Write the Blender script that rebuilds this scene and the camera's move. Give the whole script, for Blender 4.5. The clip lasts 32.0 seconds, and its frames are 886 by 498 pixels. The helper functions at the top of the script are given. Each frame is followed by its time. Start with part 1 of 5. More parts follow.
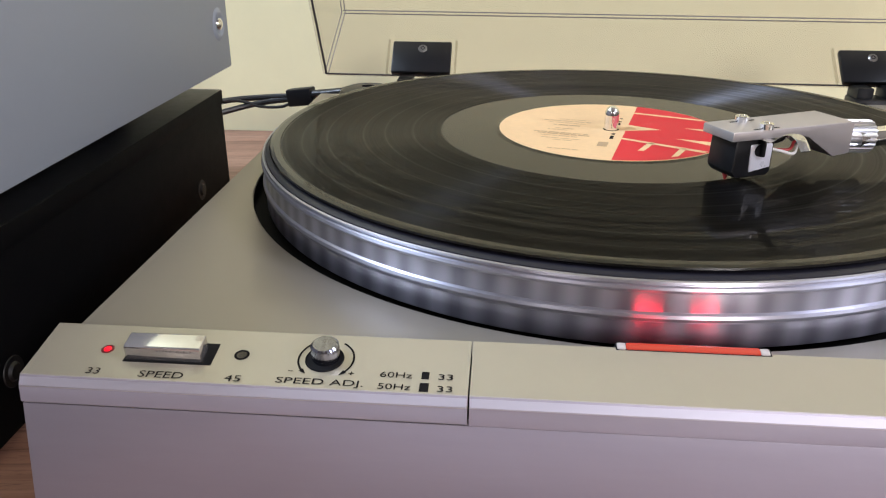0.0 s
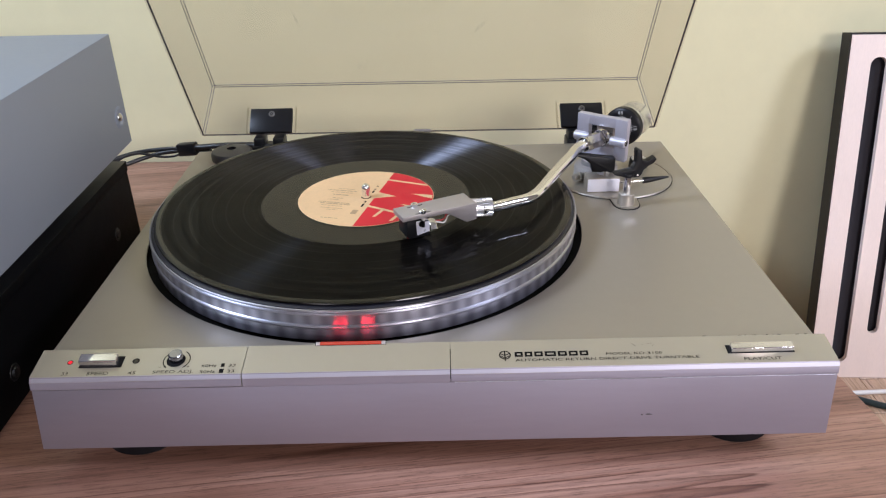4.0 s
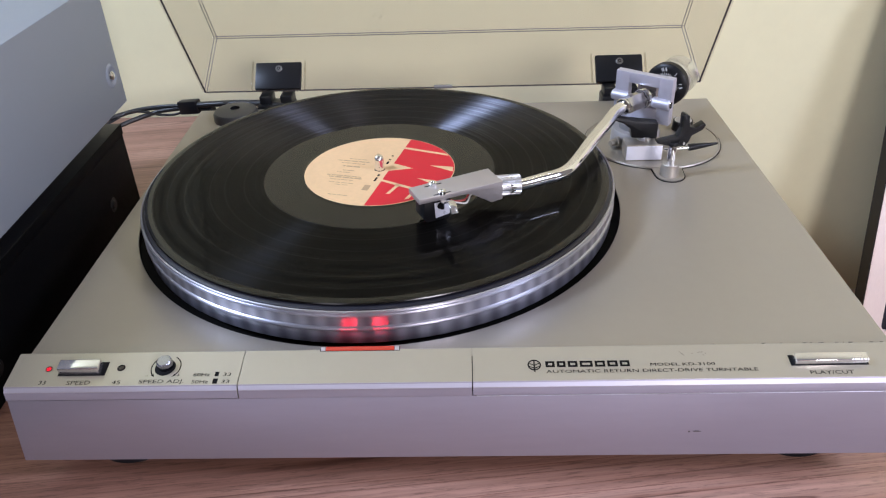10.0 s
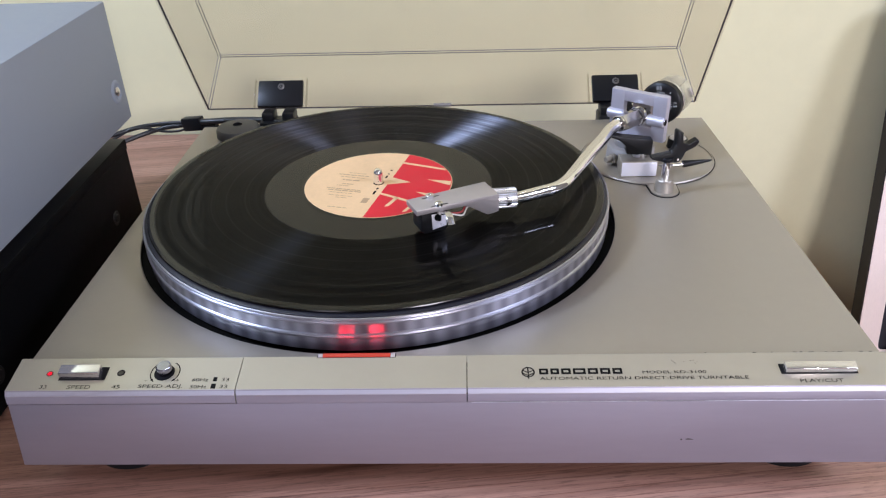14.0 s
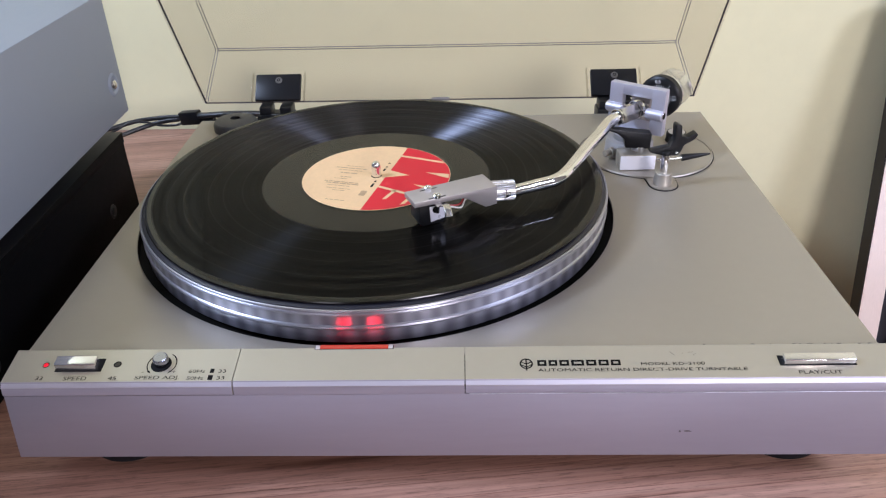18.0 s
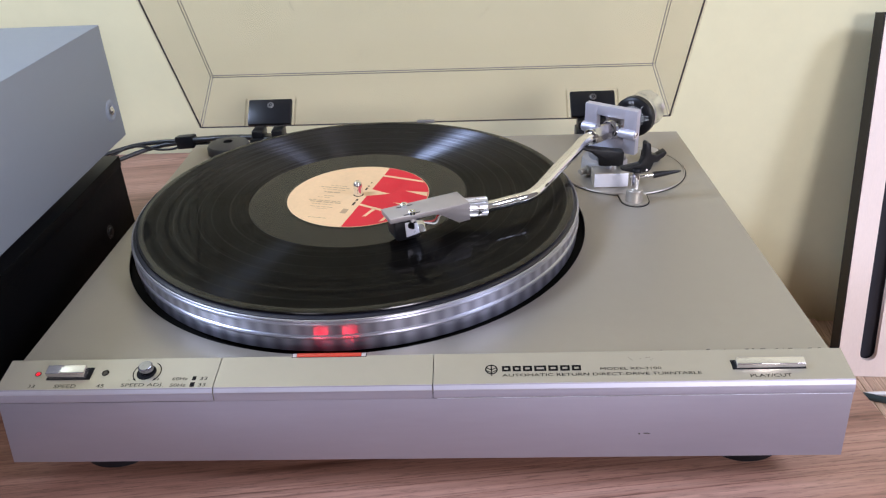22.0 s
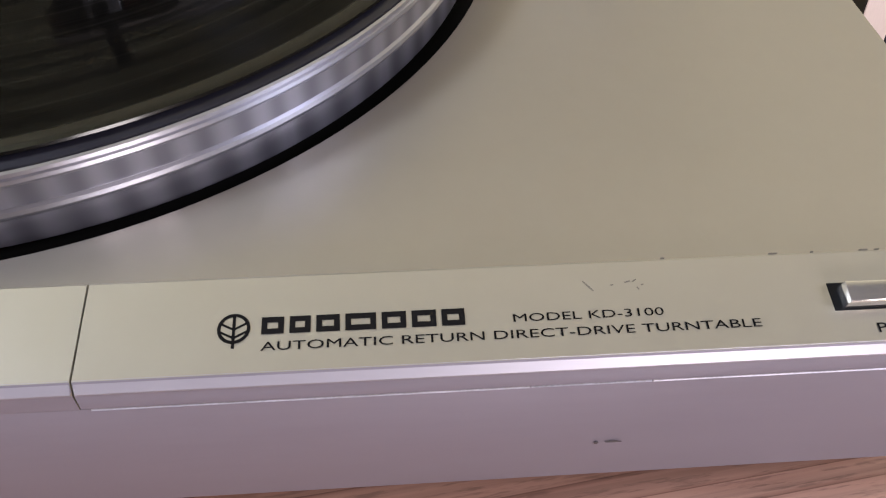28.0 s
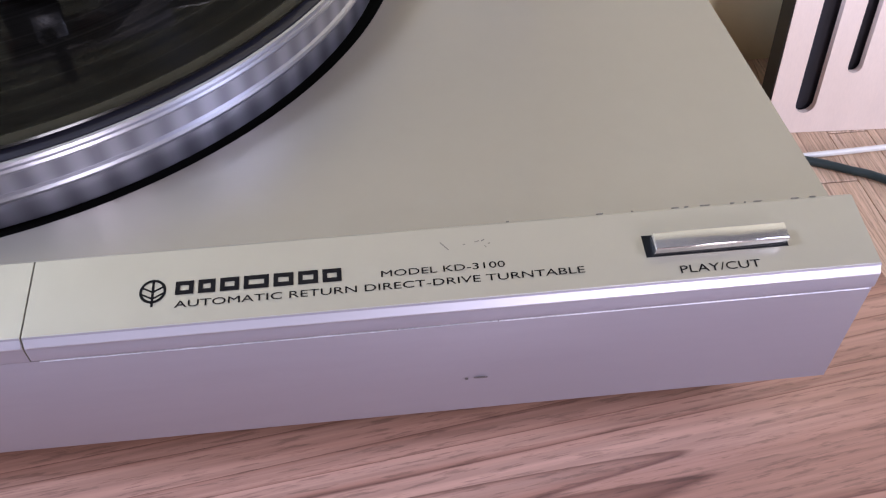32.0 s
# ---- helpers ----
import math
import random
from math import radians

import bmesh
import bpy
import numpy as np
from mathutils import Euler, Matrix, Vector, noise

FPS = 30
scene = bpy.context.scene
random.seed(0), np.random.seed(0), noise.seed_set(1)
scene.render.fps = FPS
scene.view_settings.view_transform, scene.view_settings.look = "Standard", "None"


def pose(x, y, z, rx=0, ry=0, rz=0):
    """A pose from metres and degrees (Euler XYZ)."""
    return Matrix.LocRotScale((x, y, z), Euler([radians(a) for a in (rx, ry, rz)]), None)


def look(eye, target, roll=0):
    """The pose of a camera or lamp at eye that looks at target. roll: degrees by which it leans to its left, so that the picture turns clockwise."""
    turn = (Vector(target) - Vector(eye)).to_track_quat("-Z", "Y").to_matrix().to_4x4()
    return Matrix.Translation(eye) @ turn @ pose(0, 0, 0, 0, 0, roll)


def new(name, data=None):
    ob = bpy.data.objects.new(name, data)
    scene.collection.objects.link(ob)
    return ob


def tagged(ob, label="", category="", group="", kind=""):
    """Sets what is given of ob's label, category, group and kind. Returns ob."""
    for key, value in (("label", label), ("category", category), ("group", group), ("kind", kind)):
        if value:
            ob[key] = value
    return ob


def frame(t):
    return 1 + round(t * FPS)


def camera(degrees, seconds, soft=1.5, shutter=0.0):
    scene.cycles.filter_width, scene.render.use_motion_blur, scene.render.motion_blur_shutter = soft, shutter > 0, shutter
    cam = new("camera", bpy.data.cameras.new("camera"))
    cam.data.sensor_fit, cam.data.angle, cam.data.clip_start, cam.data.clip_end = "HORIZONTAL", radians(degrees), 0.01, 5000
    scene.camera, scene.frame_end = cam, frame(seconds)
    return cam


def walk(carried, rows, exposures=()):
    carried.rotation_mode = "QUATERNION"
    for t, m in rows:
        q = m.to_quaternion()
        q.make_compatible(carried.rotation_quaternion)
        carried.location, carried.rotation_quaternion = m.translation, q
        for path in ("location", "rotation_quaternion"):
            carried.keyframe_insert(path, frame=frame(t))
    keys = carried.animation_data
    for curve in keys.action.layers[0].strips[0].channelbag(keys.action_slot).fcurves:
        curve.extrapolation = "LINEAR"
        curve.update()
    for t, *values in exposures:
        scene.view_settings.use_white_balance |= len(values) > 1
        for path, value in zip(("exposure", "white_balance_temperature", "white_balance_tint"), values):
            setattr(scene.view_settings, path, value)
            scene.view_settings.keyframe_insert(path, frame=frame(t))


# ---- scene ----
cam = camera(59.57, 32.0, 1.2)
PATH = [
    (0, -0.1063, -0.1804, 0.2083, 66.88, -0.19, 4.77),
    (0.5, -0.0991, -0.1807, 0.2145, 66.43, 0.90, 5.34),
    (1, -0.0898, -0.1815, 0.2175, 65.27, 1.68, 5.10),
    (1.5, -0.0623, -0.1967, 0.2456, 64.52, 1.96, 3.84),
    (2, -0.0358, -0.2462, 0.2945, 63.90, 1.48, 2.51),
    (2.5, -0.0054, -0.3012, 0.3219, 63.09, 2.54, 2.45),
    (3, -0.0005, -0.3386, 0.3489, 61.80, 1.95, 0.65),
    (3.5, 0.0008, -0.3595, 0.3560, 63.33, 0.70, -0.85),
    (4, -0.0013, -0.3603, 0.3517, 62.39, 1.20, -0.41),
    (4.5, -0.0020, -0.3598, 0.3510, 61.76, 1.55, 1.00),
    (6.5, -0.0011, -0.3459, 0.3538, 61.63, 1.74, 0.91),
    (7, -0.0023, -0.3305, 0.3543, 59.95, 1.85, 1.44),
    (7.5, -0.0020, -0.3136, 0.3564, 58.75, 1.98, 1.42),
    (8, -0.0030, -0.3070, 0.3577, 58.23, 1.86, 1.18),
    (8.5, -0.0026, -0.3055, 0.3557, 58.13, 1.72, 1.08),
    (9, -0.0027, -0.3008, 0.3521, 57.48, 1.90, 1.45),
    (9.5, -0.0018, -0.2958, 0.3497, 57.12, 2.01, 1.38),
    (10, 0.0001, -0.2974, 0.3518, 57.57, 1.97, 1.14),
    (10.5, -0.0000, -0.2997, 0.3524, 58.94, 1.22, 1.05),
    (11, -0.0016, -0.2993, 0.3510, 58.67, 1.05, 1.00),
    (11.5, -0.0011, -0.2993, 0.3510, 58.86, 1.16, 1.01),
    (12, -0.0002, -0.3005, 0.3528, 58.77, 1.41, 1.22),
    (12.5, 0.0015, -0.3055, 0.3524, 59.41, 1.30, 0.98),
    (13, 0.0008, -0.3064, 0.3494, 59.31, 1.51, 1.20),
    (13.5, 0.0012, -0.3061, 0.3480, 59.36, 1.58, 1.37),
    (14, 0.0030, -0.3077, 0.3486, 59.42, 1.74, 1.41),
    (14.5, 0.0023, -0.3085, 0.3489, 59.52, 1.56, 1.35),
    (16.5, 0.0019, -0.3075, 0.3451, 59.21, 1.84, 1.55),
    (17, 0.0032, -0.3078, 0.3466, 59.29, 1.90, 1.63),
    (17.5, 0.0033, -0.3081, 0.3464, 59.51, 1.76, 1.57),
    (18, 0.0030, -0.3083, 0.3448, 59.30, 1.63, 1.32),
    (18.5, 0.0061, -0.3086, 0.3426, 59.39, 1.83, 1.13),
    (19, 0.0115, -0.3167, 0.3468, 59.63, 2.00, 0.93),
    (19.5, 0.0198, -0.3325, 0.3537, 60.52, 2.56, 1.67),
    (20, 0.0235, -0.3351, 0.3527, 60.86, 2.53, 1.61),
    (20.5, 0.0243, -0.3333, 0.3508, 60.84, 2.75, 1.62),
    (21, 0.0255, -0.3314, 0.3499, 60.83, 2.83, 1.81),
    (21.5, 0.0258, -0.3310, 0.3502, 61.06, 2.71, 1.82),
    (22, 0.0245, -0.3295, 0.3501, 61.05, 2.35, 1.68),
    (22.5, 0.0231, -0.3264, 0.3480, 60.71, 2.42, 1.76),
    (23, 0.0236, -0.3241, 0.3466, 60.47, 2.43, 1.77),
    (23.5, 0.0229, -0.3226, 0.3471, 60.46, 2.13, 1.74),
    (24, 0.0228, -0.3234, 0.3475, 60.60, 2.13, 1.90),
    (24.5, 0.0239, -0.3238, 0.3477, 60.73, 2.20, 1.66),
    (26.5, 0.0372, -0.1624, 0.2754, 47.80, -1.02, -2.93),
    (27, 0.0481, -0.1164, 0.2416, 44.12, -0.90, -3.06),
    (27.5, 0.0539, -0.1014, 0.2317, 40.86, -0.95, -3.56),
    (28, 0.0632, -0.1016, 0.2293, 40.72, -0.84, -3.91),
    (28.5, 0.0675, -0.0983, 0.2291, 39.55, -0.92, -4.26),
    (29, 0.0652, -0.0984, 0.2286, 39.69, -1.27, -4.29),
    (29.5, 0.0634, -0.0990, 0.2269, 39.70, -1.62, -4.47),
    (30, 0.0703, -0.1056, 0.2267, 40.38, -0.53, -4.49),
    (30.5, 0.0782, -0.1113, 0.2360, 39.55, -0.18, -5.06),
    (31, 0.0835, -0.1228, 0.2429, 40.47, 0.23, -5.54),
    (31.5, 0.0874, -0.1304, 0.2474, 40.96, 0.52, -5.53),
    (32, 0.0913, -0.1334, 0.2503, 40.97, 0.95, -5.53),
]
walk(cam, [(t, pose(x, y, z, rx, ry, rz)) for t, x, y, z, rx, ry, rz in PATH],
     [(0, 0.16, 6250, 18), (2, 0.15, 6180, 19), (4, -0.10, 6050, 20), (8, 0.0, 5800, 22), (13, 0.02, 5780, 22), (24.5, 0.05, 5780, 21), (27, -0.10, 6400, 21), (28.5, -0.11, 6350, 21), (30, -0.05, 6080, 23), (32, 0.06, 5780, 26)])

# ---------------- light ----------------
world = bpy.data.worlds.new("sky")
scene.world = world
world.use_nodes = True
wn = world.node_tree.nodes
sky = wn.new("ShaderNodeTexSky")
sky.sky_type, sky.sun_disc = "NISHITA", False
sky.sun_elevation, sky.sun_rotation = radians(35), radians(200)
wn["Background"].inputs[1].default_value = 0.10
world.node_tree.links.new(sky.outputs[0], wn["Background"].inputs[0])


def window_light(name, eye, target, w, h, power, colour):
    lamp = bpy.data.lights.new(name, "AREA")
    lamp.shape, lamp.size, lamp.size_y, lamp.energy, lamp.color = "RECTANGLE", w, h, power, colour
    ob = new(name, lamp)
    ob.matrix_world = look(eye, target)
    return ob


window_light("window_light_front", (1.12, -2.44, 1.00), (0.30, 0, 0.60), 0.6, 0.75, 36, (1.0, 0.945, 0.88))
# added fill that lifts the left wall and plinth front, not a known window
window_light("fill_light_front_left", (-0.95, -2.44, 1.05), (-0.30, 0, 0.60), 0.5, 0.75, 3.0, (1.0, 0.93, 0.86))
window_light("window_light_right", (1.44, -0.55, 1.20), (0.20, -0.10, 0.10), 0.36, 0.44, 18, (0.82, 0.88, 1.0))
window_light("window_light_left", (-1.44, -0.05, 1.40), (0, 0.05, 0.80), 0.36, 0.44, 36, (0.70, 0.85, 1.0))

# ---------------- helpers ----------------
PLACE = {}


def thing(name, at, label, category, group="", kind=""):
    ob = new(name)
    ob.location = at
    ob.empty_display_size = 0.02
    PLACE[ob] = Vector(at)
    return tagged(ob, label, category, group, kind)


def part(name, bm, material, parent=None, label="", at=(0, 0, 0), smooth=None, tags=None):
    """One mesh object; at is the world place of its own origin."""
    me = bpy.data.meshes.new(name)
    if smooth is None:
        smooth = 35
    bm.normal_update()
    for f in bm.faces:
        f.smooth = True
    for e in bm.edges:
        if len(e.link_faces) == 2 and e.calc_face_angle(0) > radians(smooth):
            e.smooth = False
    bm.to_mesh(me)
    bm.free()
    return placed(name, me, material, parent, label, at, tags)


def placed(name, me, material, parent=None, label="", at=(0, 0, 0), tags=None):
    if material is not None and not me.materials:
        me.materials.append(material)
    ob = new(name, me)
    at = Vector(at)
    PLACE[ob] = at
    if parent is not None:
        ob.parent = parent
        ob.location = at - PLACE[parent]
    else:
        ob.location = at
    if label:
        tagged(ob, label)
    if tags:
        tagged(ob, **tags)
    return ob


def box(x0, x1, y0, y1, z0, z1, bevel=0.0, seg=2, bm=None):
    b = bmesh.new()
    bmesh.ops.create_cube(b, size=1)
    bmesh.ops.transform(b, matrix=Matrix.Translation(((x0 + x1) / 2, (y0 + y1) / 2, (z0 + z1) / 2)) @ Matrix.Diagonal((x1 - x0, y1 - y0, z1 - z0, 1)), verts=b.verts)
    if bevel:
        bmesh.ops.bevel(b, geom=list(b.edges), offset=bevel, segments=seg, profile=0.5, affect="EDGES")
    return b if bm is None else join(bm, b)


def join(a, b, m=None):
    """Adds b to a, moved by m."""
    me = bpy.data.meshes.new("tmp")
    if m is not None:
        bmesh.ops.transform(b, matrix=m, verts=b.verts)
    b.to_mesh(me)
    b.free()
    a.from_mesh(me)
    bpy.data.meshes.remove(me)
    return a


def moved(b, m):
    bmesh.ops.transform(b, matrix=m, verts=b.verts)
    return b


def lathe(profile, seg=96, closed=False):
    """Turns (r, z) points round the z axis."""
    b = bmesh.new()
    rings = []
    for r, z in profile:
        if r < 1e-7:
            rings.append([b.verts.new((0, 0, z))])
        else:
            rings.append([b.verts.new((r * math.cos(2 * math.pi * i / seg), r * math.sin(2 * math.pi * i / seg), z)) for i in range(seg)])
    pairs = list(zip(rings, rings[1:])) + ([(rings[-1], rings[0])] if closed else [])
    for p, q in pairs:
        for i in range(seg):
            j = (i + 1) % seg
            if len(p) == 1 and len(q) == 1:
                continue
            if len(p) == 1:
                b.faces.new((p[0], q[j], q[i])) if True else None
            elif len(q) == 1:
                b.faces.new((p[i], p[j], q[0]))
            else:
                b.faces.new((p[i], p[j], q[j], q[i]))
    bmesh.ops.recalc_face_normals(b, faces=b.faces)
    return b


def extrude_x(profile, x0, x1, bevel=0.0):
    """A prism along x over a closed (y, z) outline."""
    b = bmesh.new()
    p = [b.verts.new((x0, y, z)) for y, z in profile]
    q = [b.verts.new((x1, y, z)) for y, z in profile]
    n = len(profile)
    b.faces.new(p)
    b.faces.new(q[::-1])
    for i in range(n):
        b.faces.new((p[i], q[i], q[(i + 1) % n], p[(i + 1) % n]))
    bmesh.ops.recalc_face_normals(b, faces=b.faces)
    if bevel:
        bmesh.ops.bevel(b, geom=list(b.edges), offset=bevel, segments=2, profile=0.5, affect="EDGES")
    return b


def prism(outline, z0, z1, bevel=0.0):
    """A prism along z over a closed (x, y) outline."""
    b = bmesh.new()
    p = [b.verts.new((x, y, z0)) for x, y in outline]
    q = [b.verts.new((x, y, z1)) for x, y in outline]
    n = len(outline)
    b.faces.new(p[::-1])
    b.faces.new(q)
    for i in range(n):
        b.faces.new((p[i], p[(i + 1) % n], q[(i + 1) % n], q[i]))
    bmesh.ops.recalc_face_normals(b, faces=b.faces)
    if bevel:
        bmesh.ops.bevel(b, geom=list(b.edges), offset=bevel, segments=2, profile=0.5, affect="EDGES")
    return b


def smooth_path(points, n=10):
    """Catmull-Rom through the points."""
    pts = [Vector(p) for p in points]
    pts = [2 * pts[0] - pts[1]] + pts + [2 * pts[-1] - pts[-2]]
    out = []
    for i in range(1, len(pts) - 2):
        a, b, c, d = pts[i - 1:i + 3]
        for k in range(n):
            t = k / n
            out.append(0.5 * (2 * b + (c - a) * t + (2 * a - 5 * b + 4 * c - d) * t * t + (3 * b - a - 3 * c + d) * t ** 3))
    return out + [pts[-2]]


def tube(points, r, seg=16, n=10, caps=True, flat=1.0):
    """A round (or flattened) tube along a smooth path; r is a number or a function of 0..1."""
    path = smooth_path(points, n) if n else [Vector(p) for p in points]
    b = bmesh.new()
    rings, up = [], Vector((0, 0, 1))
    for i, p in enumerate(path):
        d = (path[min(i + 1, len(path) - 1)] - path[max(i - 1, 0)]).normalized()
        s = d.cross(up)
        s = s.normalized() if s.length > 1e-4 else Vector((1, 0, 0))
        u = s.cross(d)
        rr = r(i / (len(path) - 1)) if callable(r) else r
        rings.append([b.verts.new(p + rr * (math.cos(2 * math.pi * k / seg) * s + flat * math.sin(2 * math.pi * k / seg) * u)) for k in range(seg)])
    for p, q in zip(rings, rings[1:]):
        for k in range(seg):
            b.faces.new((p[k], p[(k + 1) % seg], q[(k + 1) % seg], q[k]))
    if caps:
        b.faces.new(rings[0][::-1])
        b.faces.new(rings[-1])
    bmesh.ops.recalc_face_normals(b, faces=b.faces)
    return b


def cyl(r, z0, z1, seg=32, bevel=0.0, r2=None):
    r2 = r if r2 is None else r2
    c = bevel
    return lathe([(0, z0), (r - c, z0), (r, z0 + c), (r2, z1 - c), (r2 - c, z1), (0, z1)], seg) if c else lathe([(0, z0), (r, z0), (r2, z1), (0, z1)], seg)


def disc_arc(cx, cy, r, a0, a1, n):
    return [(cx + r * math.cos(radians(a0 + (a1 - a0) * i / n)), cy + r * math.sin(radians(a0 + (a1 - a0) * i / n))) for i in range(n + 1)]


# ---------------- materials ----------------
def nodes_of(name):
    m = bpy.data.materials.new(name)
    m.use_nodes = True
    t = m.node_tree
    return m, t.nodes, t.links, t.nodes["Principled BSDF"]


def node(nodes, kind, **inputs):
    n = nodes.new(kind)
    for k, v in inputs.items():
        n.inputs[k.replace("_", " ")].default_value = v
    return n


def ramp(nodes, stops):
    n = nodes.new("ShaderNodeValToRGB")
    while len(n.color_ramp.elements) < len(stops):
        n.color_ramp.elements.new(0.5)
    for e, (p, c) in zip(n.color_ramp.elements, stops):
        e.position = p
        e.color = (*c, 1) if len(c) == 3 else c
    return n


def grey(v):
    return (v, v, v)


def plain(name, colour, rough=0.5, metal=0.0, vary=0.06, scale=60.0, bump=0.0, bump_scale=400.0, rough_vary=0.08, coat=0.0, spec=0.5, stretch=(1, 1, 1)):
    """A surface with two scales of variation in colour and gloss, and a fine relief."""
    m, nodes, links, p = nodes_of(name)
    tc = nodes.new("ShaderNodeTexCoord")
    mp = nodes.new("ShaderNodeMapping")
    mp.inputs["Scale"].default_value = stretch
    links.new(tc.outputs["Object"], mp.inputs[0])
    big = node(nodes, "ShaderNodeTexNoise", Scale=scale / 6, Detail=4.0, Roughness=0.6)
    fine = node(nodes, "ShaderNodeTexNoise", Scale=scale * 4, Detail=6.0, Roughness=0.65)
    for n in (big, fine):
        links.new(mp.outputs[0], n.inputs["Vector"])
    add = nodes.new("ShaderNodeMix")
    add.data_type = "FLOAT"
    add.inputs[0].default_value = 0.45
    links.new(big.outputs[0], add.inputs[2])
    links.new(fine.outputs[0], add.inputs[3])
    lo = tuple(max(0, c * (1 - vary * 2)) for c in colour)
    hi = tuple(min(1, c * (1 + vary * 2)) for c in colour)
    cr = ramp(nodes, [(0.25, lo), (0.75, hi)])
    links.new(add.outputs[0], cr.inputs[0])
    links.new(cr.outputs[0], p.inputs["Base Color"])
    rr = nodes.new("ShaderNodeMapRange")
    rr.inputs[1].default_value, rr.inputs[2].default_value = 0.25, 0.75
    rr.inputs[3].default_value, rr.inputs[4].default_value = max(0.02, rough - rough_vary), min(1, rough + rough_vary)
    links.new(add.outputs[0], rr.inputs[0])
    links.new(rr.outputs[0], p.inputs["Roughness"])
    p.inputs["Metallic"].default_value = metal
    p.inputs["Coat Weight"].default_value = coat
    p.inputs["Specular IOR Level"].default_value = spec
    if bump:
        bn = node(nodes, "ShaderNodeTexNoise", Scale=bump_scale, Detail=3.0)
        links.new(mp.outputs[0], bn.inputs["Vector"])
        bu = node(nodes, "ShaderNodeBump", Strength=bump, Distance=0.0003)
        links.new(bn.outputs[0], bu.inputs["Height"])
        links.new(bu.outputs[0], p.inputs["Normal"])
    return m


def wood(name, dark, mid, light, along="x", scale=1.0, rough=0.45, turn=0.0):
    """Plain-sawn veneer: fine streaks, thin darker growth lines bent by slow noise, and pores."""
    m, nodes, links, p = nodes_of(name)
    tc = nodes.new("ShaderNodeTexCoord")
    base = nodes.new("ShaderNodeMapping")
    base.inputs["Rotation"].default_value = (0, 0, radians(turn + (90 if along == "y" else 0)))
    base.inputs["Location"].default_value = (1.37, 0.83, 0.0)
    links.new(tc.outputs["Object"], base.inputs[0])

    def noise(stretch, detail, rough_, distortion=0.0):
        mp = nodes.new("ShaderNodeMapping")
        mp.inputs["Scale"].default_value = tuple(v * scale for v in stretch)
        links.new(base.outputs[0], mp.inputs[0])
        n = node(nodes, "ShaderNodeTexNoise", Scale=1.0, Detail=detail, Roughness=rough_, Distortion=distortion)
        links.new(mp.outputs[0], n.inputs["Vector"])
        return n.outputs[0]

    def mul(a, b, amount):
        x = nodes.new("ShaderNodeMix")
        x.data_type, x.blend_type = "RGBA", "MULTIPLY"
        x.inputs[0].default_value = amount
        links.new(a, x.inputs[6])
        links.new(b, x.inputs[7])
        return x.outputs[2]

    def toned(value, stops):
        r = ramp(nodes, stops)
        links.new(value, r.inputs[0])
        return r.outputs[0]

    ground = toned(noise((2.2, 46, 46), 5.0, 0.62, 0.2), [(0.34, dark), (0.50, mid), (0.64, light)])
    rings = nodes.new("ShaderNodeMath")
    rings.operation = "MULTIPLY"
    rings.inputs[1].default_value = 17.0
    links.new(noise((0.55, 15, 15), 3.0, 0.46, 0.3), rings.inputs[0])
    frac = nodes.new("ShaderNodeMath")
    frac.operation = "FRACT"
    links.new(rings.outputs[0], frac.inputs[0])
    lines = toned(frac.outputs[0], [(0.0, grey(1.0)), (0.78, grey(0.95)), (0.90, (0.72, 0.66, 0.64)), (0.95, (0.34, 0.26, 0.24)), (0.972, grey(1.0))])
    pores_value = noise((70, 800, 800), 3.0, 0.7)
    pores = toned(pores_value, [(0.36, grey(0.45)), (0.47, grey(1.0))])
    fine = toned(noise((5, 380, 380), 4.0, 0.6), [(0.40, grey(0.76)), (0.58, grey(1.04))])
    colour = mul(mul(mul(ground, lines, 0.88), fine, 0.9), pores, 0.6)
    links.new(colour, p.inputs["Base Color"])
    p.inputs["Roughness"].default_value = rough
    bu = node(nodes, "ShaderNodeBump", Strength=0.2, Distance=0.0003)
    links.new(pores_value, bu.inputs["Height"])
    links.new(bu.outputs[0], p.inputs["Normal"])
    return m


